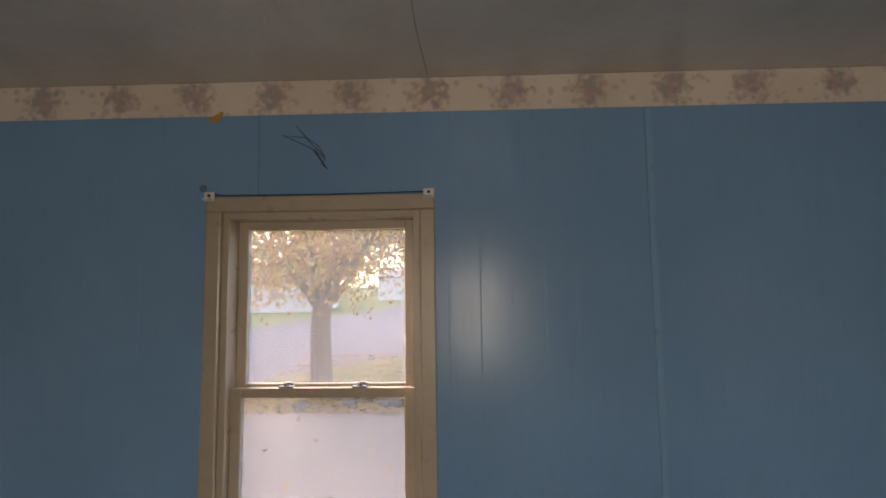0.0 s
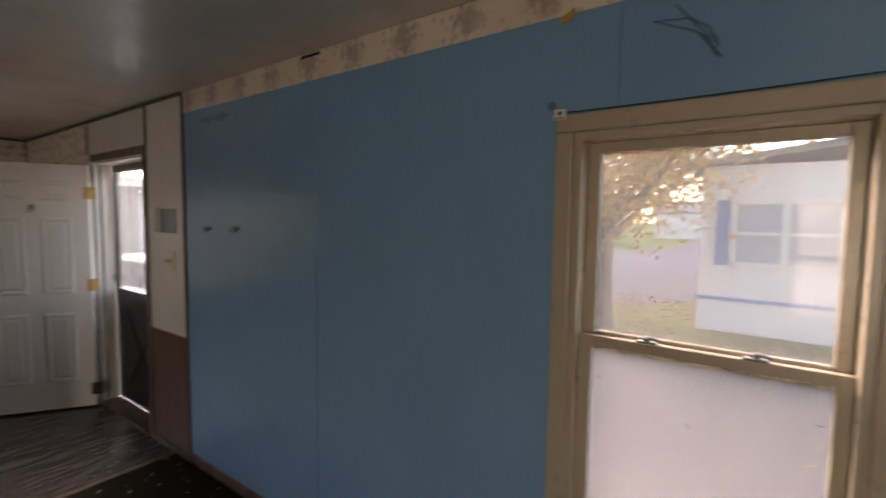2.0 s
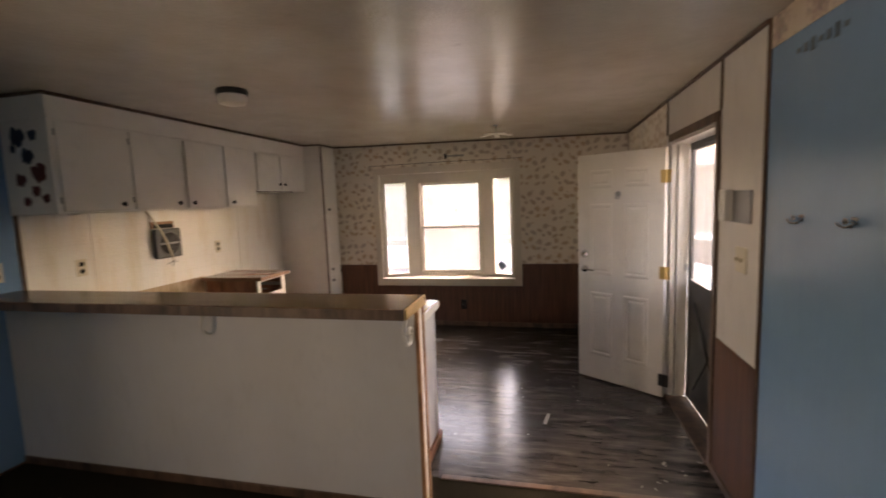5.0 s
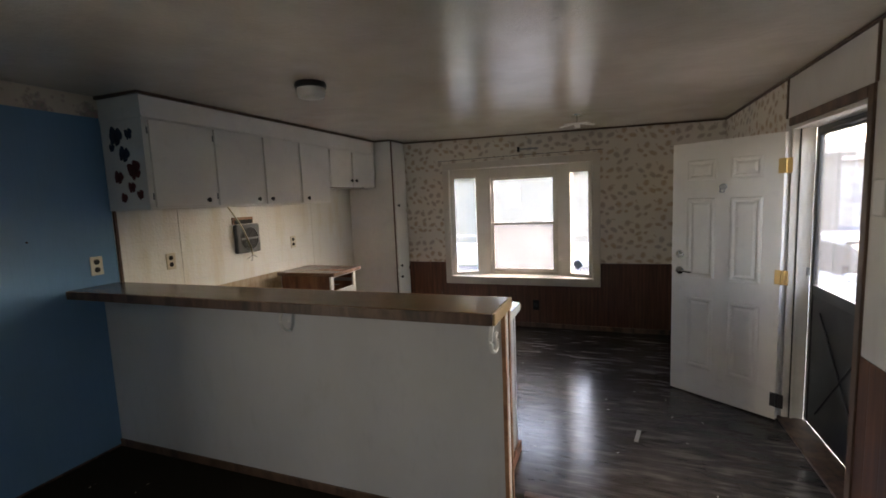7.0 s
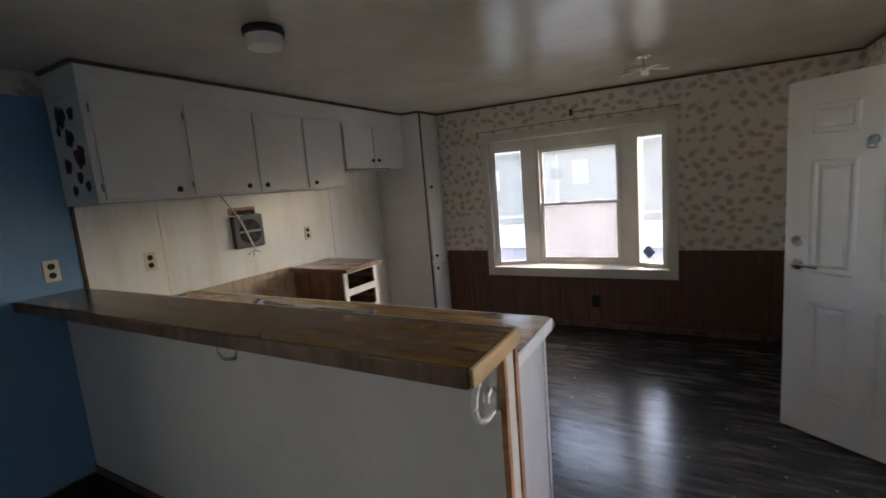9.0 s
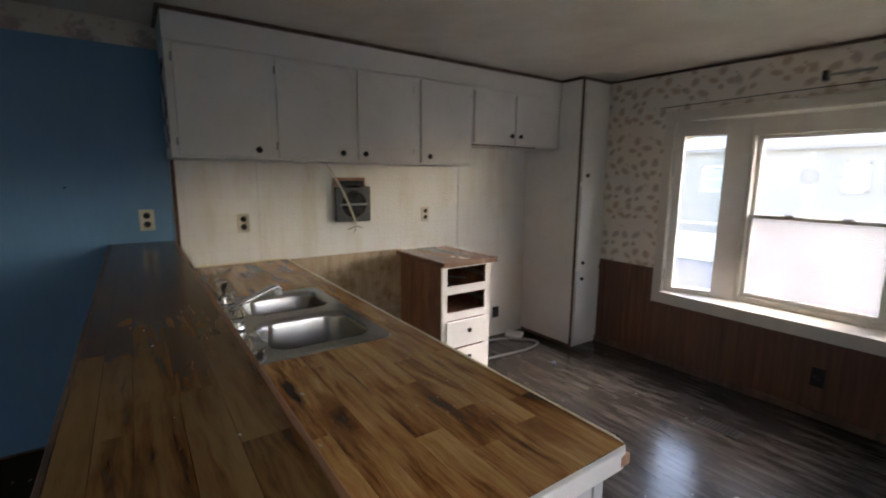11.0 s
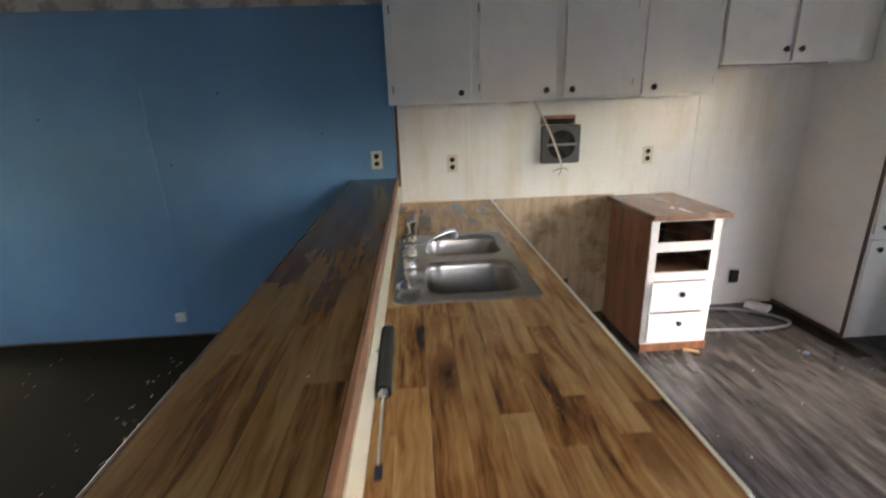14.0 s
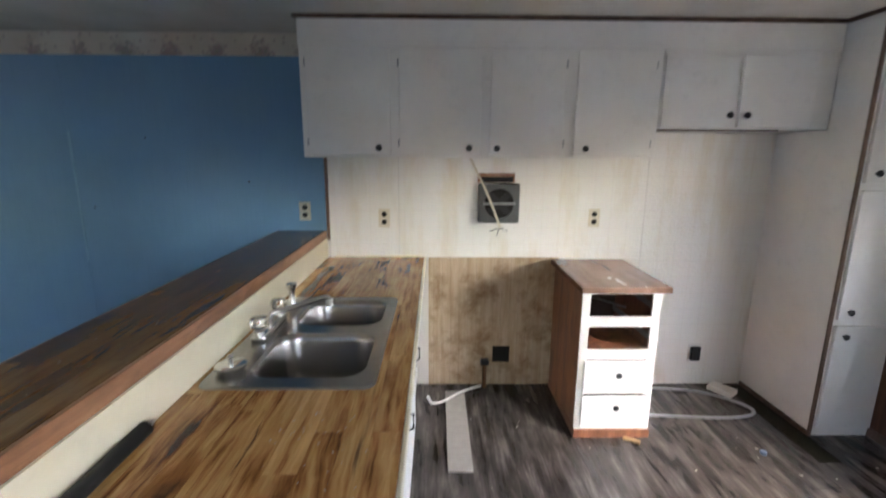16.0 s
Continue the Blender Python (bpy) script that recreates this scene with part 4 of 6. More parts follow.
def light(px, py, qx, qy, name, split, e=0.03, e2=0.03):
    """One glazed panel of the bay between two plan points."""
    a = math.atan2(qy - py, qx - px)
    L = math.hypot(qx - px, qy - py)
    m = pose(px, py, 0, 0, 0, math.degrees(a))
    z0, z1 = BAY[2], BAY[3]
    def put(nm, dims, mat, parent, bevel=0.003):
        bm = boxes(*dims, bevel=bevel)
        bm.transform(m)
        return part(nm, bm, mat, parent)
    zt = z1 - 0.115 if split else z1 - 0.105
    zb = z0 + 0.04
    fr = put(name, [(0, -0.02, z0, e, 0.06, z1), (L - e2, -0.02, z0, L, 0.06, z1), (e, -0.02, z0, L - e2, 0.06, zb), (e, -0.02, zt, L - e2, 0.06, z1)], BAYTRIM, bay)
    if split:
        zm = 1.18
        for nm, yy, za, zc in (("upper_sash", 0.028, zm - 0.012, zt), ("lower_sash", 0.0, zb, zm + 0.012)):
            sash = put(nm, [(e, yy, za, e + 0.03, yy + 0.024, zc), (L - e2 - 0.03, yy, za, L - e2, yy + 0.024, zc), (e + 0.03, yy, za, L - e2 - 0.03, yy + 0.024, za + 0.026),
                            (e + 0.03, yy, zc - 0.024, L - e2 - 0.03, yy + 0.024, zc)], VINYL, fr, 0.002)
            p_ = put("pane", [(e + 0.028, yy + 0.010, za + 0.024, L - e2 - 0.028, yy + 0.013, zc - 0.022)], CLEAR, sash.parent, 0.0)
            p_.visible_shadow = False
        scr = put("insect_screen", [(e + 0.01, 0.052, zb, L - e2 - 0.01, 0.0545, zm)], SCREEN, fr, 0.0)
        scr["label"] = "dusty plastic film over the lower sash"
        scr.visible_shadow = False
        put("sash_lock", [(L * 0.3, -0.012, zm + 0.012, L * 0.3 + 0.05, 0.012, zm + 0.024)], GREY_METAL, fr, 0.002)
        put("sash_lock", [(L * 0.66, -0.012, zm + 0.012, L * 0.66 + 0.05, 0.012, zm + 0.024)], GREY_METAL, fr, 0.002)
    else:
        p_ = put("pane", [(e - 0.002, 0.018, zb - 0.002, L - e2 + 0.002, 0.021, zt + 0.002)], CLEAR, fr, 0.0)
        p_.visible_shadow = False
    return fr


light(XL, N + 0.03, CL - 0.075, Yb, "side_light", False, 0.05, 0.15)
light(CL - 0.075, Yb, CR + 0.075, Yb, "centre_light", True)
right_light = light(CR + 0.075, Yb, XR, N + 0.03, "side_light", False, 0.16, 0.045)
# sticker on the side light
sa = math.atan2(N + 0.03 - Yb, XR - CR - 0.075)
bm = boxes((-0.045, -0.001, -0.045, 0.045, 0.001, 0.045))
bm.transform(pose((CR + 0.075) * 0.45 + XR * 0.55, Yb * 0.45 + (N + 0.03) * 0.55, 0.71, 0, 0, math.degrees(sa)) @ pose(0, 0.012, 0, 0, 45, 0))
part("sticker", bm, SHUTTER, right_light, "blue diamond warning sticker")

# curtain hardware above the bay
rod_b = thing("curtain_rod", "dark broken curtain rod bracket above the bay window", "curtain rod")
part("bracket", boxes((-2.0, N - 0.05, 1.985, -1.975, N - 0.004, 2.04), bevel=0.003), BLACK_METAL, rod_b)
part("stub", boxes((-1.975, N - 0.045, 2.005, -1.77, N - 0.035, 2.02), bevel=0.002), GREY_METAL, rod_b)
wire = thing("curtain_wire", "thin dark wire stretched along the window head", "wire")
part("strand", tube(bmesh.new(), smooth_path([(-2.95, N - 0.024, 1.945), (-2.05, N - 0.024, 1.952), (-1.10, N - 0.024, 1.95)], 6), 0.003, 5), BLACK_METAL, wire)

# ---------------------------------------------------------------- peninsula: pony wall, bar, counter, sink
pony = thing("pony_wall", "low white-panelled wall with orange wood corner trim", "wall", "structure", at=LOW)
PX = -1.449
part("face_panel", boxes((W, -0.108, 0.0, PX, -0.102, 1.008)), PONY, pony, "pale grey smooth panel")
part("core", boxes((W, -0.102, 0.0, PX - 0.002, -0.02, 1.008)), CREAM, pony)
part("end_panel", boxes((PX - 0.002, -0.092, 0.0, PX + 0.006, -0.03, 1.008), bevel=0.001), WHITE_PANEL, pony)
part("corner_trim", boxes((PX - 0.006, -0.114, 0.0, PX + 0.012, -0.092, 1.008), bevel=0.002), ORANGE_TRIM, pony)
part("corner_trim", boxes((PX - 0.006, -0.03, 0.0, PX + 0.012, -0.006, 1.008), bevel=0.002), ORANGE_TRIM, pony)
part("filler_strip", boxes((PX - 0.0062, -0.0055, 0.0, PX + 0.004, 0.0028, 1.008)), CREAM, pony)
part("splash_board", boxes((W, -0.0195, 0.0, PX - 0.0065, 0.0025, 1.008)), CREAM, pony, "cream painted splash board")
part("baseboard", boxes((W, -0.118, 0.0, PX - 0.02, -0.1085, 0.05), bevel=0.003), BROWN_TRIM, pony)

BX, BS, BZ = -1.43, -0.30, 1.058
bar = thing("bar_top", "raised bar top of dark worn wood-look planks", "bar top", at=LOW)
part("slab", boxes((W, BS, 1.009, BX - 0.012, -0.012, BZ - 0.006)), ORANGE_TRIM, bar)
part("edge_strip", boxes((BX - 0.0118, BS, 1.0105, BX, 0.0, BZ - 0.001), bevel=0.003), RAW_EDGE, bar, "raw yellow wood edge, burnt at one corner")
part("edge_strip", boxes((W, -0.0118, 1.0105, BX - 0.0125, 0.0, BZ - 0.001), bevel=0.002), ORANGE_TRIM, bar, "orange wood edge strip")
part("edge_strip", boxes((W, BS - 0.01, 1.0105, BX - 0.0125, BS - 0.0002, BZ - 0.001), bevel=0.002), BROWN_TRIM, bar)


def lay_boards(parent, x0, x1, edges, z, mat, lengths, skip=None, name="board", thick=0.006):
    """Rows of boards along x between the given y edges; skip is a rectangle left open."""
    for i, (y0, y1) in enumerate(zip(edges, edges[1:])):
        spans = [(x0, x1)]
        if skip and y0 < skip[3] - 1e-6 and y1 > skip[2] + 1e-6:
            spans = [(x0, skip[0]), (skip[1], x1)]
        for a, b in spans:
            x = b
            first = True
            while x > a + 1e-4:
                L = random.uniform(*lengths) * (random.uniform(0.35, 1.0) if first else 1.0)
                first = False
                xe = max(a, x - L)
                if xe - a < 0.08:
                    xe = a
                bm = bmesh.new()
                box(bm, -(x - xe) / 2 + 0.0001, -(y1 - y0) / 2 + 0.0001, 0, (x - xe) / 2 - 0.0001, (y1 - y0) / 2 - 0.0001, thick)
                for v in bm.verts:
                    if v.co.z > thick * 0.5:
                        v.co.x -= math.copysign(0.0002, v.co.x)
                        v.co.y -= math.copysign(0.0002, v.co.y)
                piece(name, finish(bm, mat), parent, ((x + xe) / 2, (y0 + y1) / 2, z + random.uniform(0, 0.0002)))
                x = xe


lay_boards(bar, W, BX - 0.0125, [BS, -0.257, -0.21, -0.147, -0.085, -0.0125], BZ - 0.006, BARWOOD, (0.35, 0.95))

CZ = 0.888
CN = 0.615
SINK = (-3.115, -2.355, 0.05, 0.475)
top = thing("worktop", "worn wood-look plank worktop with a white edge", "worktop", at=LOW)
CX = -1.522
sl = boxes((W, 0.003, CZ - 0.04, SINK[0], CN - 0.014, CZ - 0.006), (SINK[1], 0.003, CZ - 0.04, CX - 0.014, CN - 0.014, CZ - 0.006),
           (SINK[0], 0.003, CZ - 0.04, SINK[1], SINK[2], CZ - 0.006), (SINK[0], SINK[3], CZ - 0.04, SINK[1], CN - 0.014, CZ - 0.006))
part("slab", sl, CABINET, top)
bm = boxes((CX - 0.0018, 0.003, CZ - 0.042, CX + 0.012, CN - 0.03, CZ + 0.0006), bevel=0.003)
part("edge_strip", bm, CABINET, top, "chipped white edge strip")
part("edge_strip", boxes((W, CN - 0.0018, CZ - 0.042, CX - 0.03, CN + 0.008, CZ + 0.0006), bevel=0.002), CREAM, top, "cream edge strip")
bm = bmesh.new()
lathe(bm, ((0.036, CZ - 0.042), (0.038, CZ - 0.02), (0.036, CZ - 0.0012)), (CX - 0.026, CN - 0.03, 0), n=24)
part("edge_corner", bm, CABINET, top, "", True)
part("chip", boxes((CX + 0.004, CN - 0.035, CZ - 0.036, CX + 0.0125, CN - 0.004, CZ - 0.012), bevel=0.002), ORANGE_TRIM, top, "bare wood chip at the corner")
part("caulk_line", boxes((W + 0.003, 0.05, CZ + 0.0005, W + 0.012, CN - 0.02, CZ + 0.012), bevel=0.003), CREAM, top, "yellowed caulk line")
lay_boards(top, W, CX - 0.002, [0.003, 0.05, 0.121, 0.192, 0.263, 0.334, 0.405, 0.475, 0.54, CN - 0.002], CZ - 0.006, COUNTER, (0.3, 0.85), (SINK[0], SINK[1], SINK[2], SINK[3]))

# base cabinet under the worktop
base = thing("base_cabinet", "white painted base cabinet of the peninsula", "cabinet", at=LOW)
part("body", boxes((W + 0.01, 0.012, 0.09, CX - 0.0365, 0.55, CZ - 0.30)), CABINET, base)
part("side_panel", boxes((CX - 0.036, 0.0035, 0.0, CX - 0.0205, 0.566, CZ - 0.0425), bevel=0.002), PONY, base, "pale grey-white end panel")
part("stile", boxes((CX - 0.02, 0.535, 0.0, CX - 0.0145, 0.566, CZ - 0.0425), bevel=0.002), PONY, base)
part("stile", boxes((CX - 0.02, 0.0035, 0.0, CX - 0.0145, 0.03, CZ - 0.0425), bevel=0.002), PONY, base)
part("toe_kick", boxes((W + 0.01, 0.03, 0.0, CX - 0.0365, 0.50, 0.088)), DARK_WOOD, base)
part("base_strip", boxes((CX - 0.0143, 0.0035, 0.0, CX + 0.004, 0.578, 0.062), bevel=0.004), DRAWER_SIDE, base, "red-brown strip along the floor")
part("face_frame", boxes((W + 0.01, 0.5505, 0.09, CX - 0.0365, 0.565, 0.13), (W + 0.01, 0.5505, CZ - 0.075, CX - 0.0365, 0.565, CZ - 0.0425),
                         *[(x - 0.025, 0.5505, 0.1305, x + 0.025, 0.565, CZ - 0.0755) for x in (CX - 0.065, -2.2, -2.78, -3.36)]), CABINET, base)


def bar_pull(bm, x, y, z, vertical=False):
    if vertical:
        tube(bm, [(x, y, z - 0.035), (x, y + 0.024, z - 0.03), (x, y + 0.024, z + 0.03), (x, y, z + 0.035)], 0.005, 6)
    else:
        tube(bm, [(x - 0.035, y, z), (x - 0.03, y + 0.024, z), (x + 0.03, y + 0.024, z), (x + 0.035, y, z)], 0.005, 6)
    return bm


for x0, x1 in ((-2.19, CX - 0.045), (-2.77, -2.21), (-3.35, -2.79)):
    d = part("drawer_front", boxes((x0 + 0.01, 0.566, 0.66, x1 - 0.01, 0.582, 0.80), bevel=0.004), CABINET, base)
    part("handle", bar_pull(bmesh.new(), (x0 + x1) / 2, 0.582, 0.735), BLACK_METAL, d, "black bar handle")
    d = part("door", boxes((x0 + 0.01, 0.566, 0.13, x1 - 0.01, 0.582, 0.64), bevel=0.004), CABINET, base)
    part("handle", bar_pull(bmesh.new(), x0 + 0.06, 0.582, 0.55, True), BLACK_METAL, d, "black bar handle")

# double bowl sink
sink = thing("kitchen_sink", "stained stainless steel double bowl sink", "sink", at=(0.055, -0.06, 0.0))
RX0, RX1, RY0, RY1 = -3.20, -2.40, 0.022, 0.515
BOWLS = ((-3.155, -2.86, 0.145, 0.478), (-2.785, -2.455, 0.13, 0.478))


def rounded(x0, x1, y0, y1, r, n=7):
    pts = []
    for cx_, cy_, a0 in ((x1 - r, y1 - r, 0), (x0 + r, y1 - r, 90), (x0 + r, y0 + r, 180), (x1 - r, y0 + r, 270)):
        for i in range(n):
            a = radians(a0 + 90 * i / (n - 1))
            pts.append((cx_ + r * math.cos(a), cy_ + r * math.sin(a)))
    return pts


def deck():
    """Rim plate with two bowl openings, cut out by filling between loops."""
    bm = bmesh.new()
    z = CZ + 0.006
    loops = []
    for pts in [rounded(RX0, RX1, RY0, RY1, 0.035)] + [rounded(*b, 0.075) for b in BOWLS]:
        vs = [bm.verts.new((x, y, z)) for x, y in pts]
        loops.append([bm.edges.new((vs[i], vs[(i + 1) % len(vs)])) for i in range(len(vs))])
    bmesh.ops.triangle_fill(bm, use_beauty=True, use_dissolve=False, edges=[e for l in loops for e in l])
    outer = rounded(RX0, RX1, RY0, RY1, 0.035)
    o2 = rounded(RX0 - 0.004, RX1 + 0.004, RY0 - 0.004, RY1 + 0.004, 0.038)
    a = [bm.verts.new((x, y, z + 0.0002)) for x, y in outer]
    b = [bm.verts.new((x, y, CZ + 0.0008)) for x, y in o2]
    for i in range(len(a)):
        j = (i + 1) % len(a)
        bm.faces.new((a[i], a[j], b[j], b[i]))
    return bm


part("rim", deck(), STEEL, sink)
for b in BOWLS:
    bm = bmesh.new()
    rings = []
    for ins, dz, r in ((0.0, 0.0062, 0.075), (0.006, 0.0, 0.075), (0.012, -0.02, 0.072), (0.02, -0.12, 0.07), (0.035, -0.150, 0.06), (0.07, -0.162, 0.04)):
        rings.append([bm.verts.new((x, y, CZ + dz)) for x, y in rounded(b[0] + ins, b[1] - ins, b[2] + ins, b[3] - ins, r)])
    for r0, r1 in zip(rings, rings[1:]):
        for i in range(len(r0)):
            j = (i + 1) % len(r0)
            bm.faces.new((r0[i], r0[j], r1[j], r1[i]))
    bm.faces.new(rings[-1])
    bowl = part("bowl", bm, STEEL, sink, "", True)
    dr = lathe(bmesh.new(), ((0.042, -0.161), (0.042, -0.158), (0.034, -0.159), (0.03, -0.166)), ((b[0] + b[1]) / 2, (b[2] + b[3]) / 2, CZ))
    part("drain", dr, CHROME, bowl, "", True)

# faucet with clear knobs
tap = thing("faucet", "chrome faucet with clear acrylic knobs", "faucet", at=(0.055, -0.06, 0.0))
FXc, FYc, Fz = -2.82, 0.078, CZ + 0.0065
part("base_plate", boxes((FXc - 0.12, FYc - 0.026, Fz, FXc + 0.12, FYc + 0.026, Fz + 0.022), bevel=0.008), CHROME, tap, "", True)
for dx in (-0.10, 0.10):
    k = part("knob_stem", lathe(bmesh.new(), ((0.022, 0.018), (0.02, 0.035), (0.012, 0.042), (0.0, 0.043)), (FXc + dx, FYc, Fz)), CHROME, tap, "", True)
    bm = lathe(bmesh.new(), ((0.014, 0.043), (0.028, 0.05), (0.031, 0.066), (0.026, 0.082), (0.0, 0.086)), (FXc + dx, FYc, Fz), n=10)
    part("knob", bm, ACRYLIC, k, "clear faceted acrylic knob")
part("spout", tube(bmesh.new(), smooth_path([(FXc, FYc, Fz + 0.02), (FXc, FYc + 0.01, Fz + 0.06), (FXc - 0.03, FYc + 0.07, Fz + 0.072), (FXc - 0.08, FYc + 0.15, Fz + 0.088), (FXc - 0.10, FYc + 0.185, Fz + 0.09), (FXc - 0.105, FYc + 0.195, Fz + 0.078)], 6), 0.011, 10), CHROME, tap, "", True)
part("aerator", rod(bmesh.new(), (FXc - 0.105, FYc + 0.195, Fz + 0.082), (FXc - 0.105, FYc + 0.195, Fz + 0.058), 0.014), WHITE_PLASTIC, tap, "white aerator")
spray = thing("sink_sprayer", "chrome side sprayer in its holder", "sprayer", at=(0.055, -0.06, 0.0))
bm = lathe(bmesh.new(), ((0.024, 0.0), (0.02, 0.012), (0.014, 0.02), (0.013, 0.075), (0.02, 0.09), (0.021, 0.105), (0.0, 0.112)), (-3.06, 0.085, Fz))
part("spray_head", bm, CHROME, spray, "", True)
strainer = thing("sink_strainer", "chrome basket strainer lying on the rim", "strainer", at=(0.055, -0.06, 0.0))
bm = lathe(bmesh.new(), ((0.03, 0.0), (0.044, 0.012), (0.046, 0.02), (0.036, 0.024), (0.01, 0.02), (0.0, 0.02)), (-2.50, 0.078, Fz))
basket = part("basket", bm, CHROME, strainer, "", True)
part("knob", lathe(bmesh.new(), ((0.006, 0.018), (0.006, 0.04), (0.010, 0.046), (0.0, 0.052)), (-2.50, 0.078, Fz)), CHROME, basket, "", True)

# pneumatic door closer left on the worktop
closer = thing("door_closer", "black pneumatic door closer lying on the worktop", "door closer", at=(0.06, -0.063, 0.0))
cz = CZ + 0.0195
part("cylinder", rod(bmesh.new(), (-2.20, 0.022, cz), (-1.915, 0.026, cz), 0.0175, n=20), BLACK, closer, "", True)
part("end_cap", rod(bmesh.new(), (-2.218, 0.0215, cz), (-2.2, 0.022, cz), 0.012, n=14), CHROME, closer)
part("nozzle", rod(bmesh.new(), (-1.915, 0.026, cz), (-1.893, 0.0263, cz), 0.0135, 0.009, n=14), CHROME, closer, "bright end bushing")
part("piston", rod(bmesh.new(), (-1.893, 0.0263, cz), (-1.71, 0.03, cz - 0.003), 0.004, n=8), CHROME, closer)
part("tip", boxes((-1.712, 0.023, cz - 0.010, -1.685, 0.037, cz + 0.001), bevel=0.002), BLACK_METAL, closer)

# scrolled iron brackets under the bar
def bracket(x):
    b = thing("scroll_bracket", "white scrolled iron bar bracket", "bracket", group="bar brackets", at=LOW)
    y = -0.1085
    path = smooth_path([(x, -0.215, 1.006), (x, -0.222, 0.97), (x, -0.255, 0.92), (x, -0.262, 0.86), (x, -0.235, 0.805), (x, -0.18, 0.78), (x, -0.13, 0.795),
                        (x, -0.114, 0.845), (x, -0.135, 0.885), (x, -0.170, 0.880), (x, -0.18, 0.85)], 6)
    bm = tube(bmesh.new(), [Vector((p.x, -0.1085 + (p.y + 0.1085) * 0.78, 1.006 + (p.z - 1.006) * 0.64)) for p in path], 0.0065, 8)
    for v in bm.verts:
        v.co.x = x + (v.co.x - x) * 1.5
    part("scroll", bm, WHITE_IRON, b, "", True)
    part("wall_plate", boxes((x - 0.012, y - 0.005, 0.86, x + 0.012, y, 1.006), bevel=0.001), WHITE_IRON, b)
    part("top_plate", boxes((x - 0.012, -0.235, 1.004, x + 0.012, y - 0.006, 1.0085), bevel=0.001), WHITE_IRON, b)
    return b


br = bracket(-1.47)
copy_thing(br, pose(-1.10, 0, 0))

# ---------------------------------------------------------------- wall cabinets
def knob(x, y, z, parent, mat=None):
    bm = lathe(bmesh.new(), ((0.006, 0.0), (0.006, 0.012), (0.016, 0.017), (0.017, 0.023), (0.011, 0.028), (0.0, 0.029)), (x, y, z), (1, 0, 0), 14)
    return part("knob", bm, mat or BLACK_METAL, parent, "dark round knob", True)


CF = -3.622
soffit = solid("soffit", boxes((W + 0.003, -0.07, 2.062, CF + 0.004, 2.708, HK - 0.001)), CABINET, "white boxed soffit above the wall cabinets", "soffit", "structure")
part("crown_strip", boxes((W, -0.088, HK - 0.012, CF + 0.02, -0.071, HK + 0.012), (CF + 0.005, -0.07, HK - 0.016, CF + 0.02, 2.706, HK + 0.003)), BROWN_TRIM, soffit)
part("moulding", boxes((CF + 0.0045, -0.07, 2.058, CF + 0.012, 2.706, 2.072), bevel=0.002), CABINET, soffit)
cab = thing("wall_cabinet", "white wall cabinet with four doors and dark knobs", "cabinet")
part("body", boxes((W + 0.004, -0.068, 1.512, CF, 1.793, 2.06), bevel=0.002), CABINET, cab)
for y0, y1, ky in ((-0.036, 0.392, 0.331), (0.437, 0.860, 0.80), (0.907, 1.294, 0.945), (1.352, 1.757, 1.41)):
    d = part("door", boxes((CF + 0.0005, y0, 1.524, CF + 0.018, y1, 2.048), bevel=0.004), CABINET, cab)
    knob(CF + 0.018, ky, 1.563, d)
    hy = y0 - 0.004 if ky > (y0 + y1) / 2 else y1 + 0.004
    for z in (1.59, 1.985):
        part("hinge", boxes((CF + 0.0005, hy - 0.004, z - 0.02, CF + 0.008, hy + 0.004, z + 0.02), bevel=0.001), GREY_METAL, d)
cab2 = thing("wall_cabinet", "short white wall cabinet with two doors", "cabinet")
part("body", boxes((W + 0.004, 1.797, 1.667, CF, 2.706, 2.06), bevel=0.002), CABINET, cab2)
for y0, y1, ky in ((1.800, 2.182, 2.150), (2.206, 2.598, 2.24)):
    d = part("door", boxes((CF + 0.0005, y0, 1.676, CF + 0.018, y1, 2.036), bevel=0.004), CABINET, cab2)
    knob(CF + 0.018, ky, 1.737, d)
part("bottom_strip", boxes((CF - 0.02, 1.80, 1.659, CF + 0.002, 2.44, 1.6665)), BROWN_TRIM, cab2)


def butterfly(y, z, s, mat, tilt):
    """A flat decal with two pairs of wings on the cabinet's end."""
    d = thing("butterfly_decal", "dark blue butterfly decal on the cabinet end" if mat is DECAL_BLUE else "dark red butterfly decal on the cabinet end", "decal", group="butterfly decals")
    for sx in (-1, 1):
        for r, a, h in ((1.2, 42, 0.50), (0.85, -40, 0.38)):
            bm = bmesh.new()
            ang = radians(a)
            c0 = Vector((sx * math.cos(ang) * h * s, 0, math.sin(ang) * h * s))
            rings = []
            for dy in (0.0, -0.0008):
                ring = []
                for i in range(14):
                    t = 2 * math.pi * i / 14
                    rr = 0.5 * r * s * (1 + 0.15 * math.cos(3 * t))
                    ring.append(bm.verts.new(c0 + Vector((rr * math.cos(t) * 0.8, dy, rr * math.sin(t)))))
                rings.append(ring)
            bm.faces.new(rings[1])
            for i in range(14):
                bm.faces.new((rings[0][i], rings[0][(i + 1) % 14], rings[1][(i + 1) % 14], rings[1][i]))
            bm.transform(pose(y, -0.0685, z, 0, tilt, 0))
            part("wing", bm, mat, d)
    part("body", rod(bmesh.new(), (y, -0.0705, z - 0.35 * s), (y, -0.0705, z + 0.4 * s), 0.05 * s, n=6), mat, d)


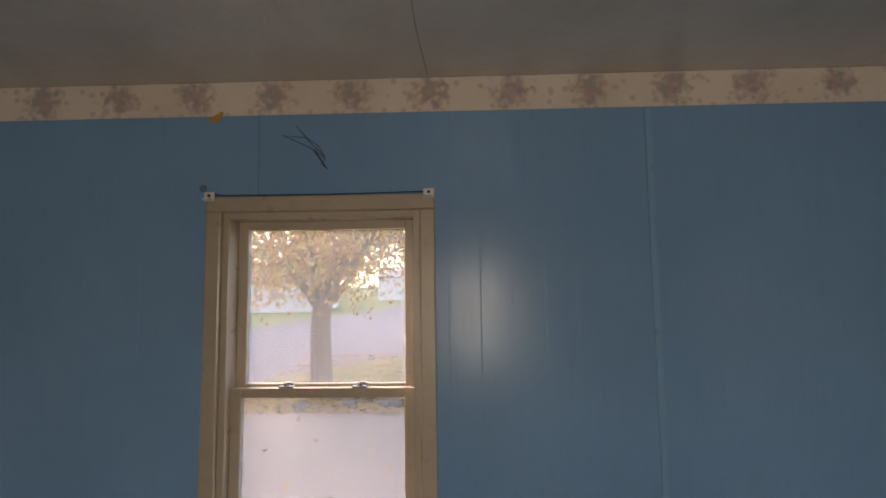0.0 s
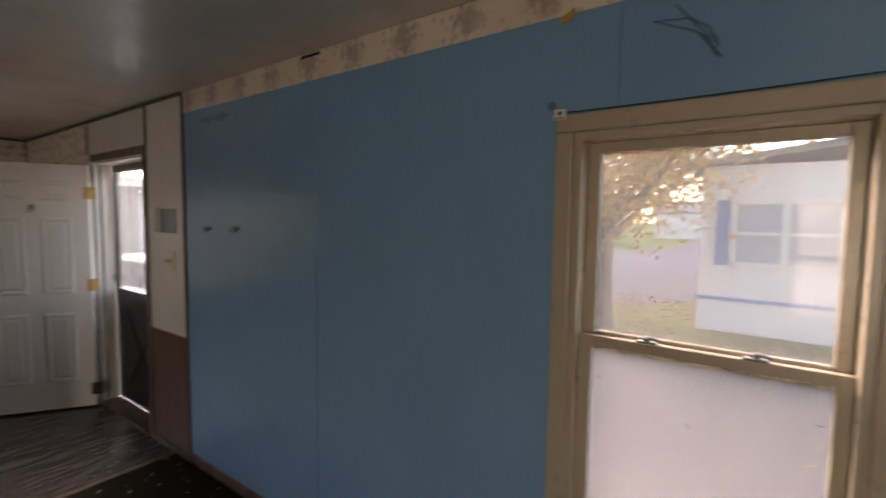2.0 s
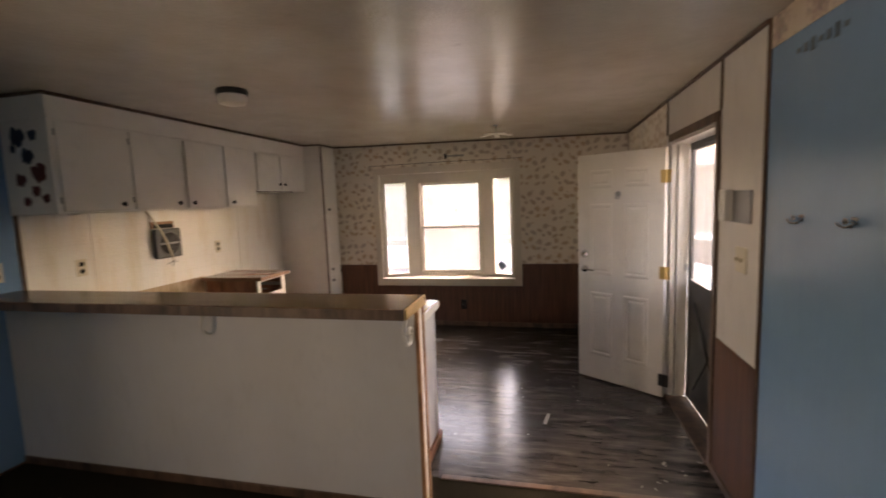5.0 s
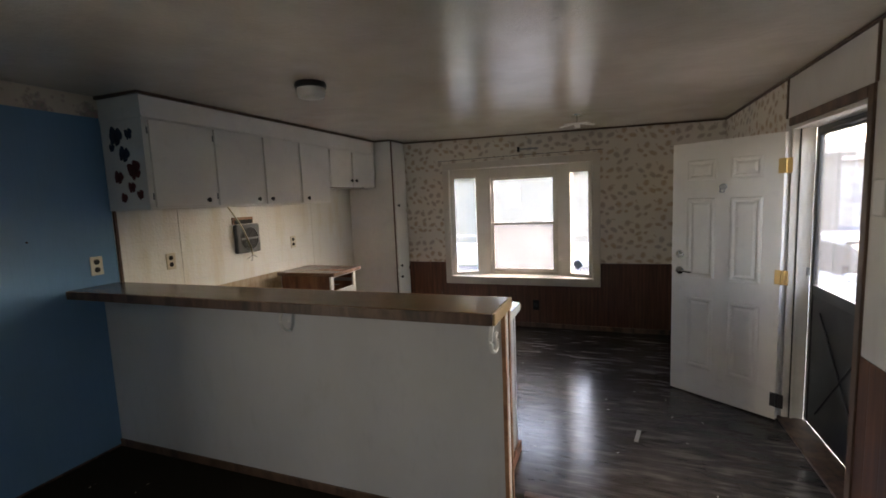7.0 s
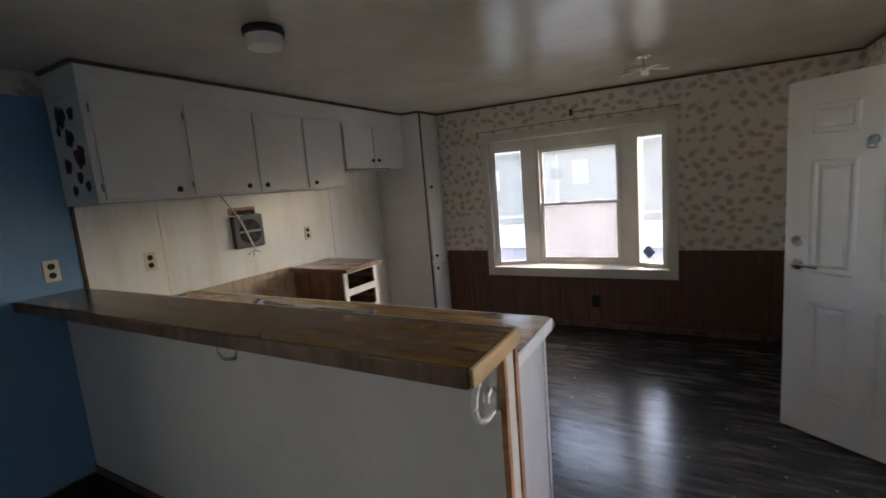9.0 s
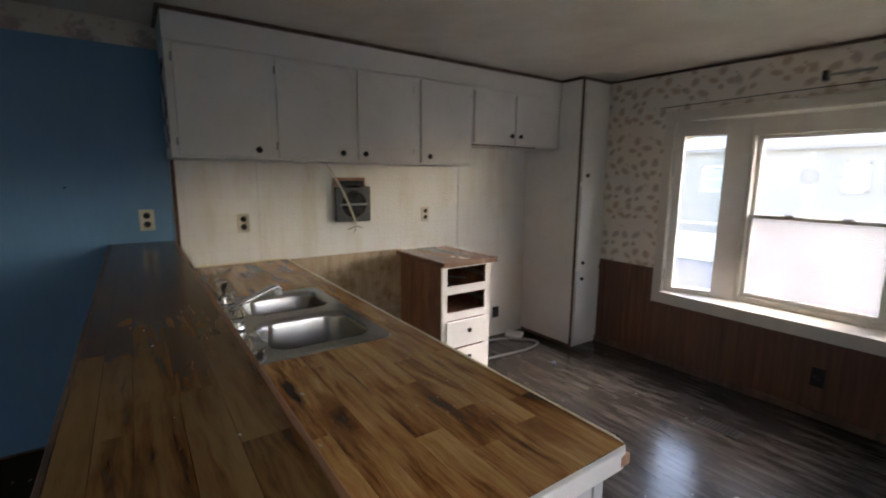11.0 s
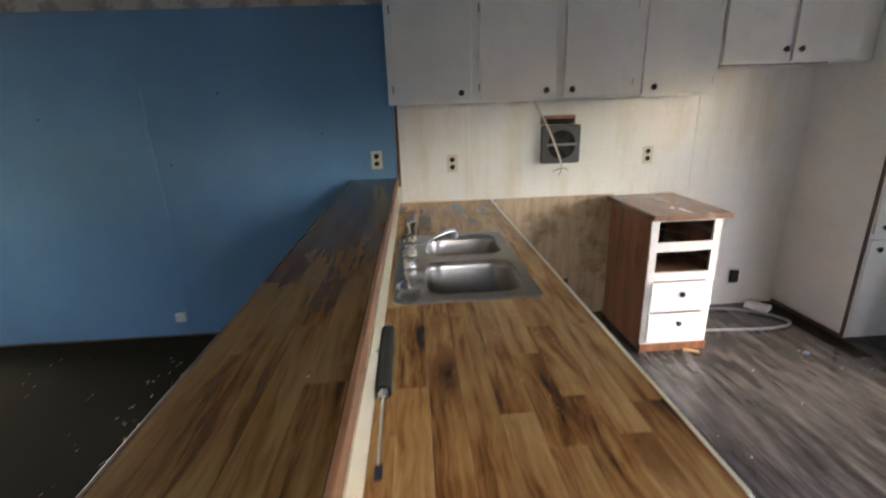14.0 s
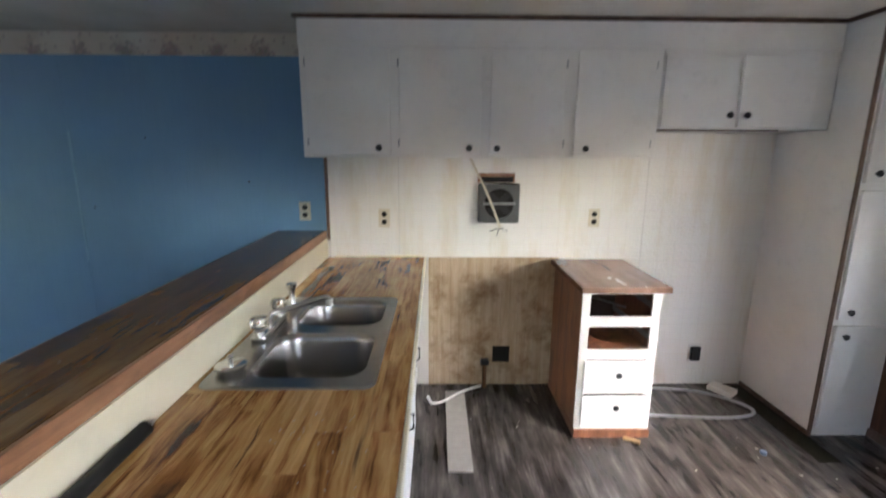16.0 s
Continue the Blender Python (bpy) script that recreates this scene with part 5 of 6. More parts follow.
for y, z, s, m, tl in ((-3.86, 1.955, 0.052, DECAL_BLUE, 15), (-3.74, 1.965, 0.03, DECAL_BLUE, -10), (-3.80, 1.845, 0.042, DECAL_BLUE, 20), (-3.90, 1.895, 0.022, DECAL_BLUE, 0),
                       (-3.72, 1.745, 0.052, DECAL_RED, -20), (-3.87, 1.71, 0.036, DECAL_RED, 15), (-3.76, 1.645, 0.03, DECAL_RED, 0), (-3.84, 1.585, 0.026, DECAL_RED, 20), (-3.69, 1.60, 0.026, DECAL_RED, -20)):
    butterfly(y, z, s * 1.3, m, tl)

# tall pantry in the corner
pan = thing("pantry_cabinet", "tall white corner pantry with brown edge trim", "cabinet")
QX, QY = -3.405, 2.71
part("body", boxes((W + 0.004, QY, 0.0, QX, N - 0.007, 2.203)), CABINET, pan)
part("edge_trim", boxes((QX - 0.002, QY - 0.006, 0.0, QX + 0.012, QY + 0.012, 2.19), bevel=0.003), BROWN_TRIM, pan)
part("crown_strip", boxes((CF + 0.021, QY - 0.016, 2.189, QX + 0.014, QY - 0.0005, 2.206), (QX + 0.0005, QY, 2.189, QX + 0.014, N - 0.019, 2.205)), BROWN_TRIM, pan)
part("baseboard", boxes((W + 0.02, QY - 0.010, 0.0, QX - 0.003, QY - 0.0005, 0.03), bevel=0.002), BROWN_TRIM, pan, "rough unpainted strip")
for z0, z1, kz in ((0.055, 0.655, 0.60), (0.69, 1.365, 0.735), (1.40, 2.10, 1.45)):
    d = part("door", boxes((QX + 0.0005, QY + 0.03, z0, QX + 0.018, N - 0.02, z1), bevel=0.004), CABINET, pan)
    knob(QX + 0.018, QY + 0.075, kz, d)

# ---------------------------------------------------------------- drawer unit by the stove gap
dr = thing("drawer_unit", "narrow drawer unit with two drawers missing", "cabinet")
DX0, DX1, DY0, DY1 = -3.96, -3.405, 1.392, 1.805
part("side_panel", boxes((DX0, DY0, 0.05, DX1 - 0.018, DY0 + 0.015, 0.845)), DRAWER_SIDE, dr, "red-brown laminate side")
part("side_panel", boxes((DX0, DY1 - 0.015, 0.05, DX1 - 0.018, DY1, 0.845)), DRAWER_SIDE, dr, "red-brown laminate side")
# back and bottom are coloured much darker than the laminate sides
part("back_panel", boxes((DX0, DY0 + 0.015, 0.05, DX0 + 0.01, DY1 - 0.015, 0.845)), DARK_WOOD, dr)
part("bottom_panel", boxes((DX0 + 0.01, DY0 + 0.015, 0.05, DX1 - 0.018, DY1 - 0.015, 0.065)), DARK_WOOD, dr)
part("dust_panel", boxes((DX0 + 0.01, DY0 + 0.015, 0.488, DX1 - 0.018, DY1 - 0.015, 0.496)), DRAWER_SIDE, dr)
part("plinth", boxes((DX0, DY0 - 0.004, 0.0, DX1 + 0.012, DY1 + 0.004, 0.0495), bevel=0.003), DRAWER_SIDE, dr)
fz = (0.05, 0.075, 0.49, 0.515, 0.64, 0.70, 0.815, 0.845)
part("face_frame", boxes((DX1 - 0.0175, DY0, 0.05, DX1, DY0 + 0.042, 0.845), (DX1 - 0.0175, DY1 - 0.042, 0.05, DX1, DY1, 0.845),
                         (DX1 - 0.0175, DY0 + 0.042, 0.05, DX1, DY1 - 0.042, 0.07), (DX1 - 0.0175, DY0 + 0.042, 0.462, DX1, DY1 - 0.042, 0.515),
                         (DX1 - 0.0175, DY0 + 0.042, 0.645, DX1, DY1 - 0.042, 0.70), (DX1 - 0.0175, DY0 + 0.042, 0.825, DX1, DY1 - 0.042, 0.845)), CABINET, dr, "white face frame")
for z0, z1, kz in ((0.075, 0.255, 0.195), (0.268, 0.458, 0.385)):
    d = part("drawer_front", boxes((DX1 + 0.0005, DY0 + 0.028, z0, DX1 + 0.018, DY1 - 0.012, z1), bevel=0.004), CABINET, dr)
    knob(DX1 + 0.018, 1.602, kz, d)
for y in (DY0 + 0.018, DY1 - 0.03):
    for z in (0.555, 0.735):
        part("runner", boxes((DX0 + 0.02, y, z, DX1 - 0.02, y + 0.01, z + 0.03)), GREY_METAL, dr)
part("loose_slide", tube(bmesh.new(), [(-3.80, 1.50, 0.71), (-3.50, 1.66, 0.722)], 0.006, 6), GREY_METAL, dr)
part("top_board", boxes((W + 0.004, 1.368, 0.8455, -3.352, 1.83, 0.878), bevel=0.003), DRAWER_TOP, dr, "glossy brown wood-look top")

# ---------------------------------------------------------------- kitchen wall fixtures
def outlet(name, x, y, z, face, plate=IVORY, slots=BLACK, h=0.115, w=0.07, label="ivory wall outlet with dark sockets"):
    """A duplex outlet; face +1 looks towards +x, -1 towards -x."""
    o = thing(name, label, "outlet", group="wall outlets")
    xa, xb = sorted((x, x + face * 0.006))
    p_ = part("plate", boxes((xa, y - w / 2, z - h / 2, xb, y + w / 2, z + h / 2), bevel=0.002), plate, o)
    for dz in (-0.024, 0.024):
        bm = lathe(bmesh.new(), ((0.017, 0.0), (0.0165, 0.002), (0.0, 0.0022)), (x + face * 0.006, y, z + dz), (face, 0, 0), 16)
        part("socket", bm, slots, p_, "", True)
    return o


outlet("wall_outlet", W + 0.003, 0.304, 1.139, 1)
outlet("wall_outlet", W + 0.003, 1.625, 1.144, 1)
outlet("wall_outlet", W + 0.002, -0.188, 1.181, 1, label="ivory outlet on the blue wall")
stove_outlet = thing("stove_outlet", "open black outlet box low on the wall", "outlet")
part("plate", boxes((W + 0.003, 2.33, 0.165, W + 0.008, 2.41, 0.295), bevel=0.002), WHITE_PLASTIC, stove_outlet)
part("socket", boxes((W + 0.0085, 2.345, 0.18, W + 0.03, 2.405, 0.275), bevel=0.004), BLACK, stove_outlet)
jack = thing("phone_jack", "small white phone jack on the blue wall", "jack")
part("box", boxes((W + 0.002, -1.66, 0.125, W + 0.03, -1.59, 0.185), bevel=0.004), WHITE_PLASTIC, jack)
hole = thing("gas_recess", "square black opening in the stained board", "recess")
part("lining", boxes((W + 0.002, 1.008, 0.165, W + 0.006, 1.122, 0.278)), BLACK, hole)

# exhaust fan hanging below its hole
fan = thing("exhaust_fan", "grey wall exhaust fan pulled from its hole", "fan")
fy, fzc = 1.015, 1.237
part("housing", boxes((W + 0.004, fy - 0.128, fzc - 0.122, W + 0.05, fy + 0.128, fzc + 0.122), bevel=0.012), FAN_METAL, fan)
bm = lathe(bmesh.new(), ((0.098, 0.0), (0.102, 0.006), (0.094, 0.009), (0.09, 0.001)), (W + 0.05, fy, fzc), (1, 0, 0), 32)
part("bezel", bm, FAN_METAL, fan, "", True)
bm = lathe(bmesh.new(), ((0.09, 0.0), (0.09, 0.0015), (0.0, 0.0016)), (W + 0.0502, fy, fzc), (1, 0, 0), 32)
part("opening", bm, BLACK, fan)
part("crossbar", boxes((W + 0.0525, fy - 0.1, fzc - 0.008, W + 0.062, fy + 0.1, fzc + 0.008), bevel=0.002), GREY_METAL, fan)
for i in range(4):
    bm = boxes((-0.001, 0.015, -0.02, 0.001, 0.082, 0.02))
    bm.transform(pose(W + 0.0525, fy, fzc, 45 + 90 * i, 0, 0))
    part("blade", bm, BLACK_METAL, fan)
wall_hole = thing("fan_hole", "torn rectangular hole above the fan", "hole")
part("torn_edge", boxes((W + 0.0035, 0.885, 1.362, W + 0.008, 1.115, 1.42)), ORANGE_TRIM, wall_hole, "raw brown hardboard")
part("void", boxes((W + 0.0085, 0.91, 1.363, W + 0.0105, 1.105, 1.398)), BLACK, wall_hole)
cable = thing("fan_cable", "old beige electric cable hanging down", "cable")
part("sheath", tube(bmesh.new(), smooth_path([(W + 0.03, 0.835, 1.512), (W + 0.05, 0.865, 1.45), (W + 0.075, 0.925, 1.33), (W + 0.075, 0.985, 1.19), (W + 0.07, 1.015, 1.115), (W + 0.065, 1.02, 1.09)], 6), 0.0065, 8), IVORY, cable, "", True)
for dy, dz in ((-0.06, -0.02), (-0.015, -0.045), (0.05, -0.018), (0.025, 0.0)):
    part("wire", tube(bmesh.new(), smooth_path([(W + 0.065, 1.02, 1.092), (W + 0.07, 1.02 + dy * 0.5, 1.085 + dz * 0.35), (W + 0.06, 1.02 + dy, 1.085 + dz)], 4), 0.0022, 5), BLACK, cable)

# ---------------------------------------------------------------- east wall fixtures
def coat_hook(y, z):
    h = thing("coat_hook", "small chrome coat hook on the blue wall", "hook", group="coat hooks")
    part("base", lathe(bmesh.new(), ((0.014, 0.0), (0.012, 0.005), (0.005, 0.008), (0.005, 0.02), (0.011, 0.025), (0.0, 0.03)), (-0.002, y, z), (-1, 0, 0), 14), CHROME, h, "", True)
    part("prong", tube(bmesh.new(), smooth_path([(-0.006, y, z - 0.008), (-0.018, y - 0.012, z - 0.018), (-0.024, y - 0.028, z - 0.014), (-0.026, y - 0.036, z - 0.004)], 4), 0.0035, 7), CHROME, h, "", True)
    part("prong", tube(bmesh.new(), smooth_path([(-0.006, y, z - 0.008), (-0.018, y + 0.012, z - 0.018), (-0.024, y + 0.028, z - 0.014), (-0.026, y + 0.036, z - 0.004)], 4), 0.0035, 7), CHROME, h, "", True)


coat_hook(-0.328, 1.398)
coat_hook(-0.604, 1.402)
therm = thing("door_chime", "white door chime on a grey backing plate", "chime")
part("backing", boxes((-0.012, 0.045, 1.355, -0.003, 0.27, 1.50), bevel=0.002), GREY_PLASTIC, therm)
part("cover", boxes((-0.05, 0.215, 1.36, -0.0125, 0.30, 1.505), bevel=0.006), WHITE_PLASTIC, therm)
sw = thing("light_switch", "ivory double light switch plate", "light switch")
p_ = part("plate", boxes((-0.009, 0.075, 1.132, -0.003, 0.19, 1.247), bevel=0.002), IVORY, sw)
for y in (0.11, 0.155):
    part("toggle", boxes((-0.024, y - 0.005, 1.182, -0.0092, y + 0.005, 1.20), bevel=0.002), IVORY, p_)
# pencil scribble and smudged writing on the paint
scr = thing("pencil_scribble", "dark pencil scribble above the window", "scribble")
sp = [(-0.0035, -2.55, 1.995), (-0.0035, -2.60, 1.935), (-0.0035, -2.645, 1.89), (-0.0035, -2.625, 1.925), (-0.0035, -2.585, 1.955), (-0.0035, -2.505, 1.965),
      (-0.0035, -2.60, 1.92), (-0.0035, -2.65, 1.855), (-0.0035, -2.61, 1.915), (-0.0035, -2.648, 1.88), (-0.0035, -2.63, 1.87), (-0.0035, -2.655, 1.85)]
part("line", tube(bmesh.new(), sp, 0.0014, 4), INK, scr)
for y, z in ((-1.12, 1.62), (-1.48, 1.20), (-0.52, 1.36), (-2.2, 1.5)):
    nail = thing("wall_nail", "small dark nail head in the blue wall", "nail", group="wall nails")
    part("head", lathe(bmesh.new(), ((0.006, 0.0), (0.006, 0.002), (0.003, 0.005), (0.0, 0.0055)), (W + 0.002, y, z), (1, 0, 0), 10), BLACK_METAL, nail)
tear = thing("border_tear", "dark torn strip where the border leaves the ceiling", "tear")
part("gap", boxes((-0.0075, -1.24, H - 0.022, -0.0045, -1.12, H - 0.010)), BLACK, tear)
stain = thing("glue_stain", "small yellow glue stain below the border", "stain")
bm = bmesh.new()
for cy, cz_, r in ((-2.285, 2.028, 0.014), (-2.268, 2.022, 0.010), (-2.298, 2.042, 0.008)):
    rod(bm, (-0.0062, cy, cz_), (-0.0048, cy, cz_), r, n=10)
part("spot", bm, BRASS_STAIN, stain)
for y, z, h in ((-2.045, 1.25, 0.30), (-1.92, 1.45, 0.05), (-1.44, 1.32, 0.09), (-0.96, 1.28, 0.12), (-0.80, 1.18, 0.06)):
    scuff = thing("paint_scuff", "thin pale vertical scratch in the blue paint", "scratch", group="paint scratches")
    part("line", tube(bmesh.new(), [(-0.0022, y, z), (-0.0024, y + 0.002, z + h / 2), (-0.0022, y + 0.001, z + h)], 0.0011, 4), BLUE_TRIM, scuff)
note = thing("wall_marking", "faint dark smudged marking near the ceiling", "marking")
for i in range(7):
    y = -0.53 + i * 0.042
    h = 0.010 + 0.008 * ((i * 5) % 3)
    part("stroke", boxes((-0.0033, y, 1.972 - h, -0.0021, y + 0.026, 1.972 + h * 0.7)), FAINT, note)

# ---------------------------------------------------------------- end wall fixtures
o = thing("wall_outlet", "black wall outlet on the wainscot", "outlet", group="wall outlets")
part("plate", boxes((-1.865, N - 0.013, 0.20, -1.795, N - 0.006, 0.315), bevel=0.002), BLACK, o)
part("socket", lathe(bmesh.new(), ((0.02, 0.0), (0.018, 0.006), (0.0, 0.007)), (-1.83, N - 0.013, 0.258), (0, -1, 0), 14), BLACK_METAL, o, "", True)

# ---------------------------------------------------------------- ceiling fixtures
part("seam", tube(bmesh.new(), smooth_path([(-0.02, -2.985, roofline(-0.02)), (-0.35, -2.97, roofline(-0.35)), (-0.7, -2.985, roofline(-0.7)), (-1.9, -2.98, roofline(-1.9))], 5), 0.0009, 5), RUST, ceiling, "thin crack along a ceiling seam")
lamp = thing("ceiling_light", "small round ceiling light with a dark rim", "ceiling light")
lx, ly = -2.63, 0.24
part("rim", lathe(bmesh.new(), ((0.085, -0.001), (0.09, -0.014), (0.086, -0.032), (0.0, -0.033)), (lx, ly, roofline(lx))), BLACK_METAL, lamp, "dark metal rim", True)
part("shade", lathe(bmesh.new(), ((0.078, -0.034), (0.08, -0.06), (0.072, -0.082), (0.04, -0.09), (0.0, -0.091)), (lx, ly, roofline(lx))), FROST, lamp, "ribbed frosted glass", True)
pend = thing("ceiling_light", "bare ceiling fixture with a pale glass leaf shade", "ceiling light")
px, py = -1.30, 2.12
part("canopy", lathe(bmesh.new(), ((0.05, -0.001), (0.048, -0.01), (0.012, -0.018), (0.0, -0.019)), (px, py, roofline(px))), CHROME, pend, "", True)
part("stem", rod(bmesh.new(), (px, py, roofline(px) - 0.018), (px, py, roofline(px) - 0.075), 0.008), CHROME, pend)
for i in range(5):
    bm = bmesh.new()
    box(bm, 0.02, -0.05, -0.003, 0.15, 0.05, 0.003)
    for v in bm.verts:
        v.co.y *= 1.0 - abs(v.co.x - 0.085) * 8.0
        v.co.z -= v.co.x * 0.12
    bm.transform(pose(px, py, roofline(px) - 0.07, 0, 0, 72 * i + 20))
    part("leaf", bm, FROST, pend, "pale glass leaf")

# ---------------------------------------------------------------- floor details
vent = thing("floor_vent", "dark metal floor register", "vent")
part("frame", boxes((-2.20, 2.405, 0.0005, -1.98, 2.505, 0.006), bevel=0.001), BLACK_METAL, vent)
for i in range(9):
    part("slat", boxes((-2.185 + i * 0.022, 2.418, 0.0062, -2.173 + i * 0.022, 2.492, 0.009)), BLACK, vent)
patch = solid("floor_patch", boxes((-3.95, 2.59, 0.0006, -3.18, 2.70, 0.004)), CARPET, "dark bare strip of floor beside the pantry", "floor patch", "structure")
loose = thing("loose_board", "pale dusty board lying on the floor", "board")
part("board", boxes((-3.88, 0.69, 0.0006, -3.12, 0.815, 0.012), bevel=0.002), DEBRIS, loose)
adapter = thing("power_box", "white plastic box lying on the floor", "box")
bm = boxes((-0.075, -0.05, 0.0, 0.075, 0.05, 0.035), bevel=0.006)
bm.transform(pose(-3.87, 2.52, 0.004, 0, 0, 35))
part("case", bm, WHITE_PLASTIC, adapter)
hose = thing("water_hose", "grey plastic hose curled on the floor", "hose")
part("tube", tube(bmesh.new(), smooth_path([(-3.93, 1.90, 0.012), (-3.90, 2.15, 0.012), (-3.85, 2.38, 0.012), (-3.70, 2.55, 0.012), (-3.60, 2.54, 0.012), (-3.56, 2.35, 0.012), (-3.58, 2.05, 0.012), (-3.60, 1.84, 0.012)], 8), 0.009, 8), GREY_PLASTIC, hose, "", True)
pipe = thing("gas_pipe", "rusty gas pipe stub from the floor", "pipe")
part("riser", tube(bmesh.new(), [(W + 0.04, 0.955, 0.0), (W + 0.04, 0.952, 0.17)], 0.014, 10), RUST, pipe, "", True)
part("valve", boxes((W + 0.02, 0.925, 0.165, W + 0.065, 0.98, 0.2), bevel=0.006), BLACK_METAL, pipe)
supply = thing("supply_hose", "white hose from under the sink", "hose")
part("tube", tube(bmesh.new(), smooth_path([(-3.50, 0.585, 0.19), (-3.60, 0.61, 0.09), (-3.74, 0.68, 0.02), (-3.86, 0.80, 0.016), (W + 0.06, 0.93, 0.02)], 8), 0.008, 8), WHITE_PLASTIC, supply, "", True)
chip = thing("wood_chip", "yellow wood chip on the floor", "chip")
bm = boxes((-0.045, -0.014, 0.0, 0.045, 0.014, 0.012), bevel=0.004)
bm.transform(pose(-3.36, 1.70, 0.002, 0, 0, 60))
part("chip", bm, RAW_EDGE, chip)
cap = thing("bottle_cap", "blue plastic bottle cap", "bottle cap")
part("cap", lathe(bmesh.new(), ((0.016, 0.0), (0.016, 0.012), (0.014, 0.014), (0.0, 0.0145)), (-3.25, 2.35, 0.002)), SHUTTER, cap, "", True)
strip_ = thing("metal_strip", "thin pale strip lying on the planks", "strip")
bm = boxes((-0.075, -0.012, 0.0, 0.075, 0.012, 0.003), bevel=0.001)
bm.transform(pose(-0.87, 0.86, 0.0015, 0, 0, 80))
part("strip", bm, DEBRIS, strip_)
solid("carpet_edge", boxes((PX + 0.02, 0.095, 0.002, -0.02, 0.135, 0.010), bevel=0.003), BROWN_TRIM, "worn strip where carpet meets planks", "trim", "structure")


def crumbs(name, label, count, x0, x1, y0, y1, z, mat, smin, smax):
    """Scattered crumbs, too many to count."""
    bm = bmesh.new()
    for _ in range(count):
        s = random.uniform(smin, smax)
        m = pose(random.uniform(x0, x1), random.uniform(y0, y1), z + 0.001, random.uniform(-12, 12), random.uniform(-12, 12), random.uniform(0, 360))
        q = [m @ Vector((a * s * random.uniform(0.6, 2.2), b * s * random.uniform(0.4, 1.0), 0)) for a, b in ((-1, -1), (1, -0.7), (0.8, 1), (-0.9, 0.8))]
        lo = [bm.verts.new(p) for p in q]
        hi = [bm.verts.new(p + Vector((0, 0, s * 0.35))) for p in q]
        bm.faces.new(hi)
        for i in range(4):
            bm.faces.new((lo[i], lo[(i + 1) % 4], hi[(i + 1) % 4], hi[i]))
    return solid(name, bm, mat, label, "debris", "stuff")


crumbs("floor_debris", "pale crumbs and paint flakes on the carpet", 110, -3.8, -1.7, -2.4, -0.4, 0.003, DEBRIS, 0.0015, 0.0055)
crumbs("floor_debris", "heap of pale flakes on the carpet", 34, -3.7, -2.9, -1.75, -0.95, 0.003, DEBRIS, 0.002, 0.008)
def shavings(count, x0, x1, y0, y1):
    """Curled pale strips of peeled paint, lying on the carpet."""
    bm = bmesh.new()
    for _ in range(count):
        m = pose(random.uniform(x0, x1), random.uniform(y0, y1), 0.006, 0, 0, random.uniform(0, 360))
        length, bend, wide = random.uniform(0.02, 0.06), random.uniform(-2.2, 2.2), random.uniform(0.003, 0.007)
        edge = []
        for k in range(6):
            a = bend * (k / 5 - 0.5)
            c0 = Vector((length * (k / 5 - 0.5), length * 0.35 * (1 - math.cos(a)), 0.004 * math.sin(math.pi * k / 5)))
            n0 = Vector((-math.sin(a), math.cos(a), 0.35)) * wide / 2
            edge.append([bm.verts.new(m @ (c0 + n0)), bm.verts.new(m @ (c0 - n0)), bm.verts.new(m @ (c0 - n0 + Vector((0, 0, -0.002)))), bm.verts.new(m @ (c0 + n0 + Vector((0, 0, -0.002))))])
        for p, q in zip(edge, edge[1:]):
            for i in range(4):
                bm.faces.new((p[i], p[(i + 1) % 4], q[(i + 1) % 4], q[i]))
        bm.faces.new(edge[0])
        bm.faces.new(edge[-1][::-1])
    return solid("paint_shavings", bm, DEBRIS, "pale curled paint shavings strewn on the carpet", "debris", "stuff")


shavings(16, -3.0, -1.5, -1.5, -0.45)
shavings(18, -3.5, -2.7, -1.5, -0.6)
crumbs("floor_debris", "small crumbs on the grey planks", 60, -3.6, -0.3, 0.2, 2.9, 0.001, DEBRIS, 0.002, 0.006)
crumbs("floor_debris", "crumbs along the door wall", 40, -0.5, -0.03, -0.6, 0.5, 0.004, DEBRIS, 0.003, 0.008)
crumbs("counter_dust", "plaster dust and crumbs on the worktop", 70, -2.25, -1.75, 0.25, 0.48, CZ, DEBRIS, 0.0006, 0.0022)
crumbs("bar_dust", "pale crumbs on the bar top", 30, -3.6, -1.6, -0.27, -0.03, BZ, DEBRIS, 0.0006, 0.0025)

# ---------------------------------------------------------------- outdoors
ground = solid("ground", boxes((-400, -400, GROUND - 0.2, 400, 400, GROUND)), GRASS, "lawn strewn with autumn leaves", "ground", "structure")
solid("pavement", boxes((0.2, -14, GROUND - 0.05, 6.6, 9.0, GROUND + 0.02)), CONCRETE, "pale concrete driveway", "driveway", "structure")


def strip_road(name, pairs, z, mat, label):
    """A road between two edges, given as pairs of near and far points."""
    bm = bmesh.new()
    near = [bm.verts.new((*p[0], z)) for p in pairs]
    far = [bm.verts.new((*p[1], z)) for p in pairs]
    for i in range(len(pairs) - 1):
        bm.faces.new((near[i], far[i], far[i + 1], near[i + 1]))
    bmesh.ops.subdivide_edges(bm, edges=bm.edges[:], cuts=3, use_grid_fill=True)
    me = finish(bm, mat)
    if me.polygons[0].normal.z < 0:
        me.flip_normals()
    return tagged(new(name, me), label, "road", "", "structure")


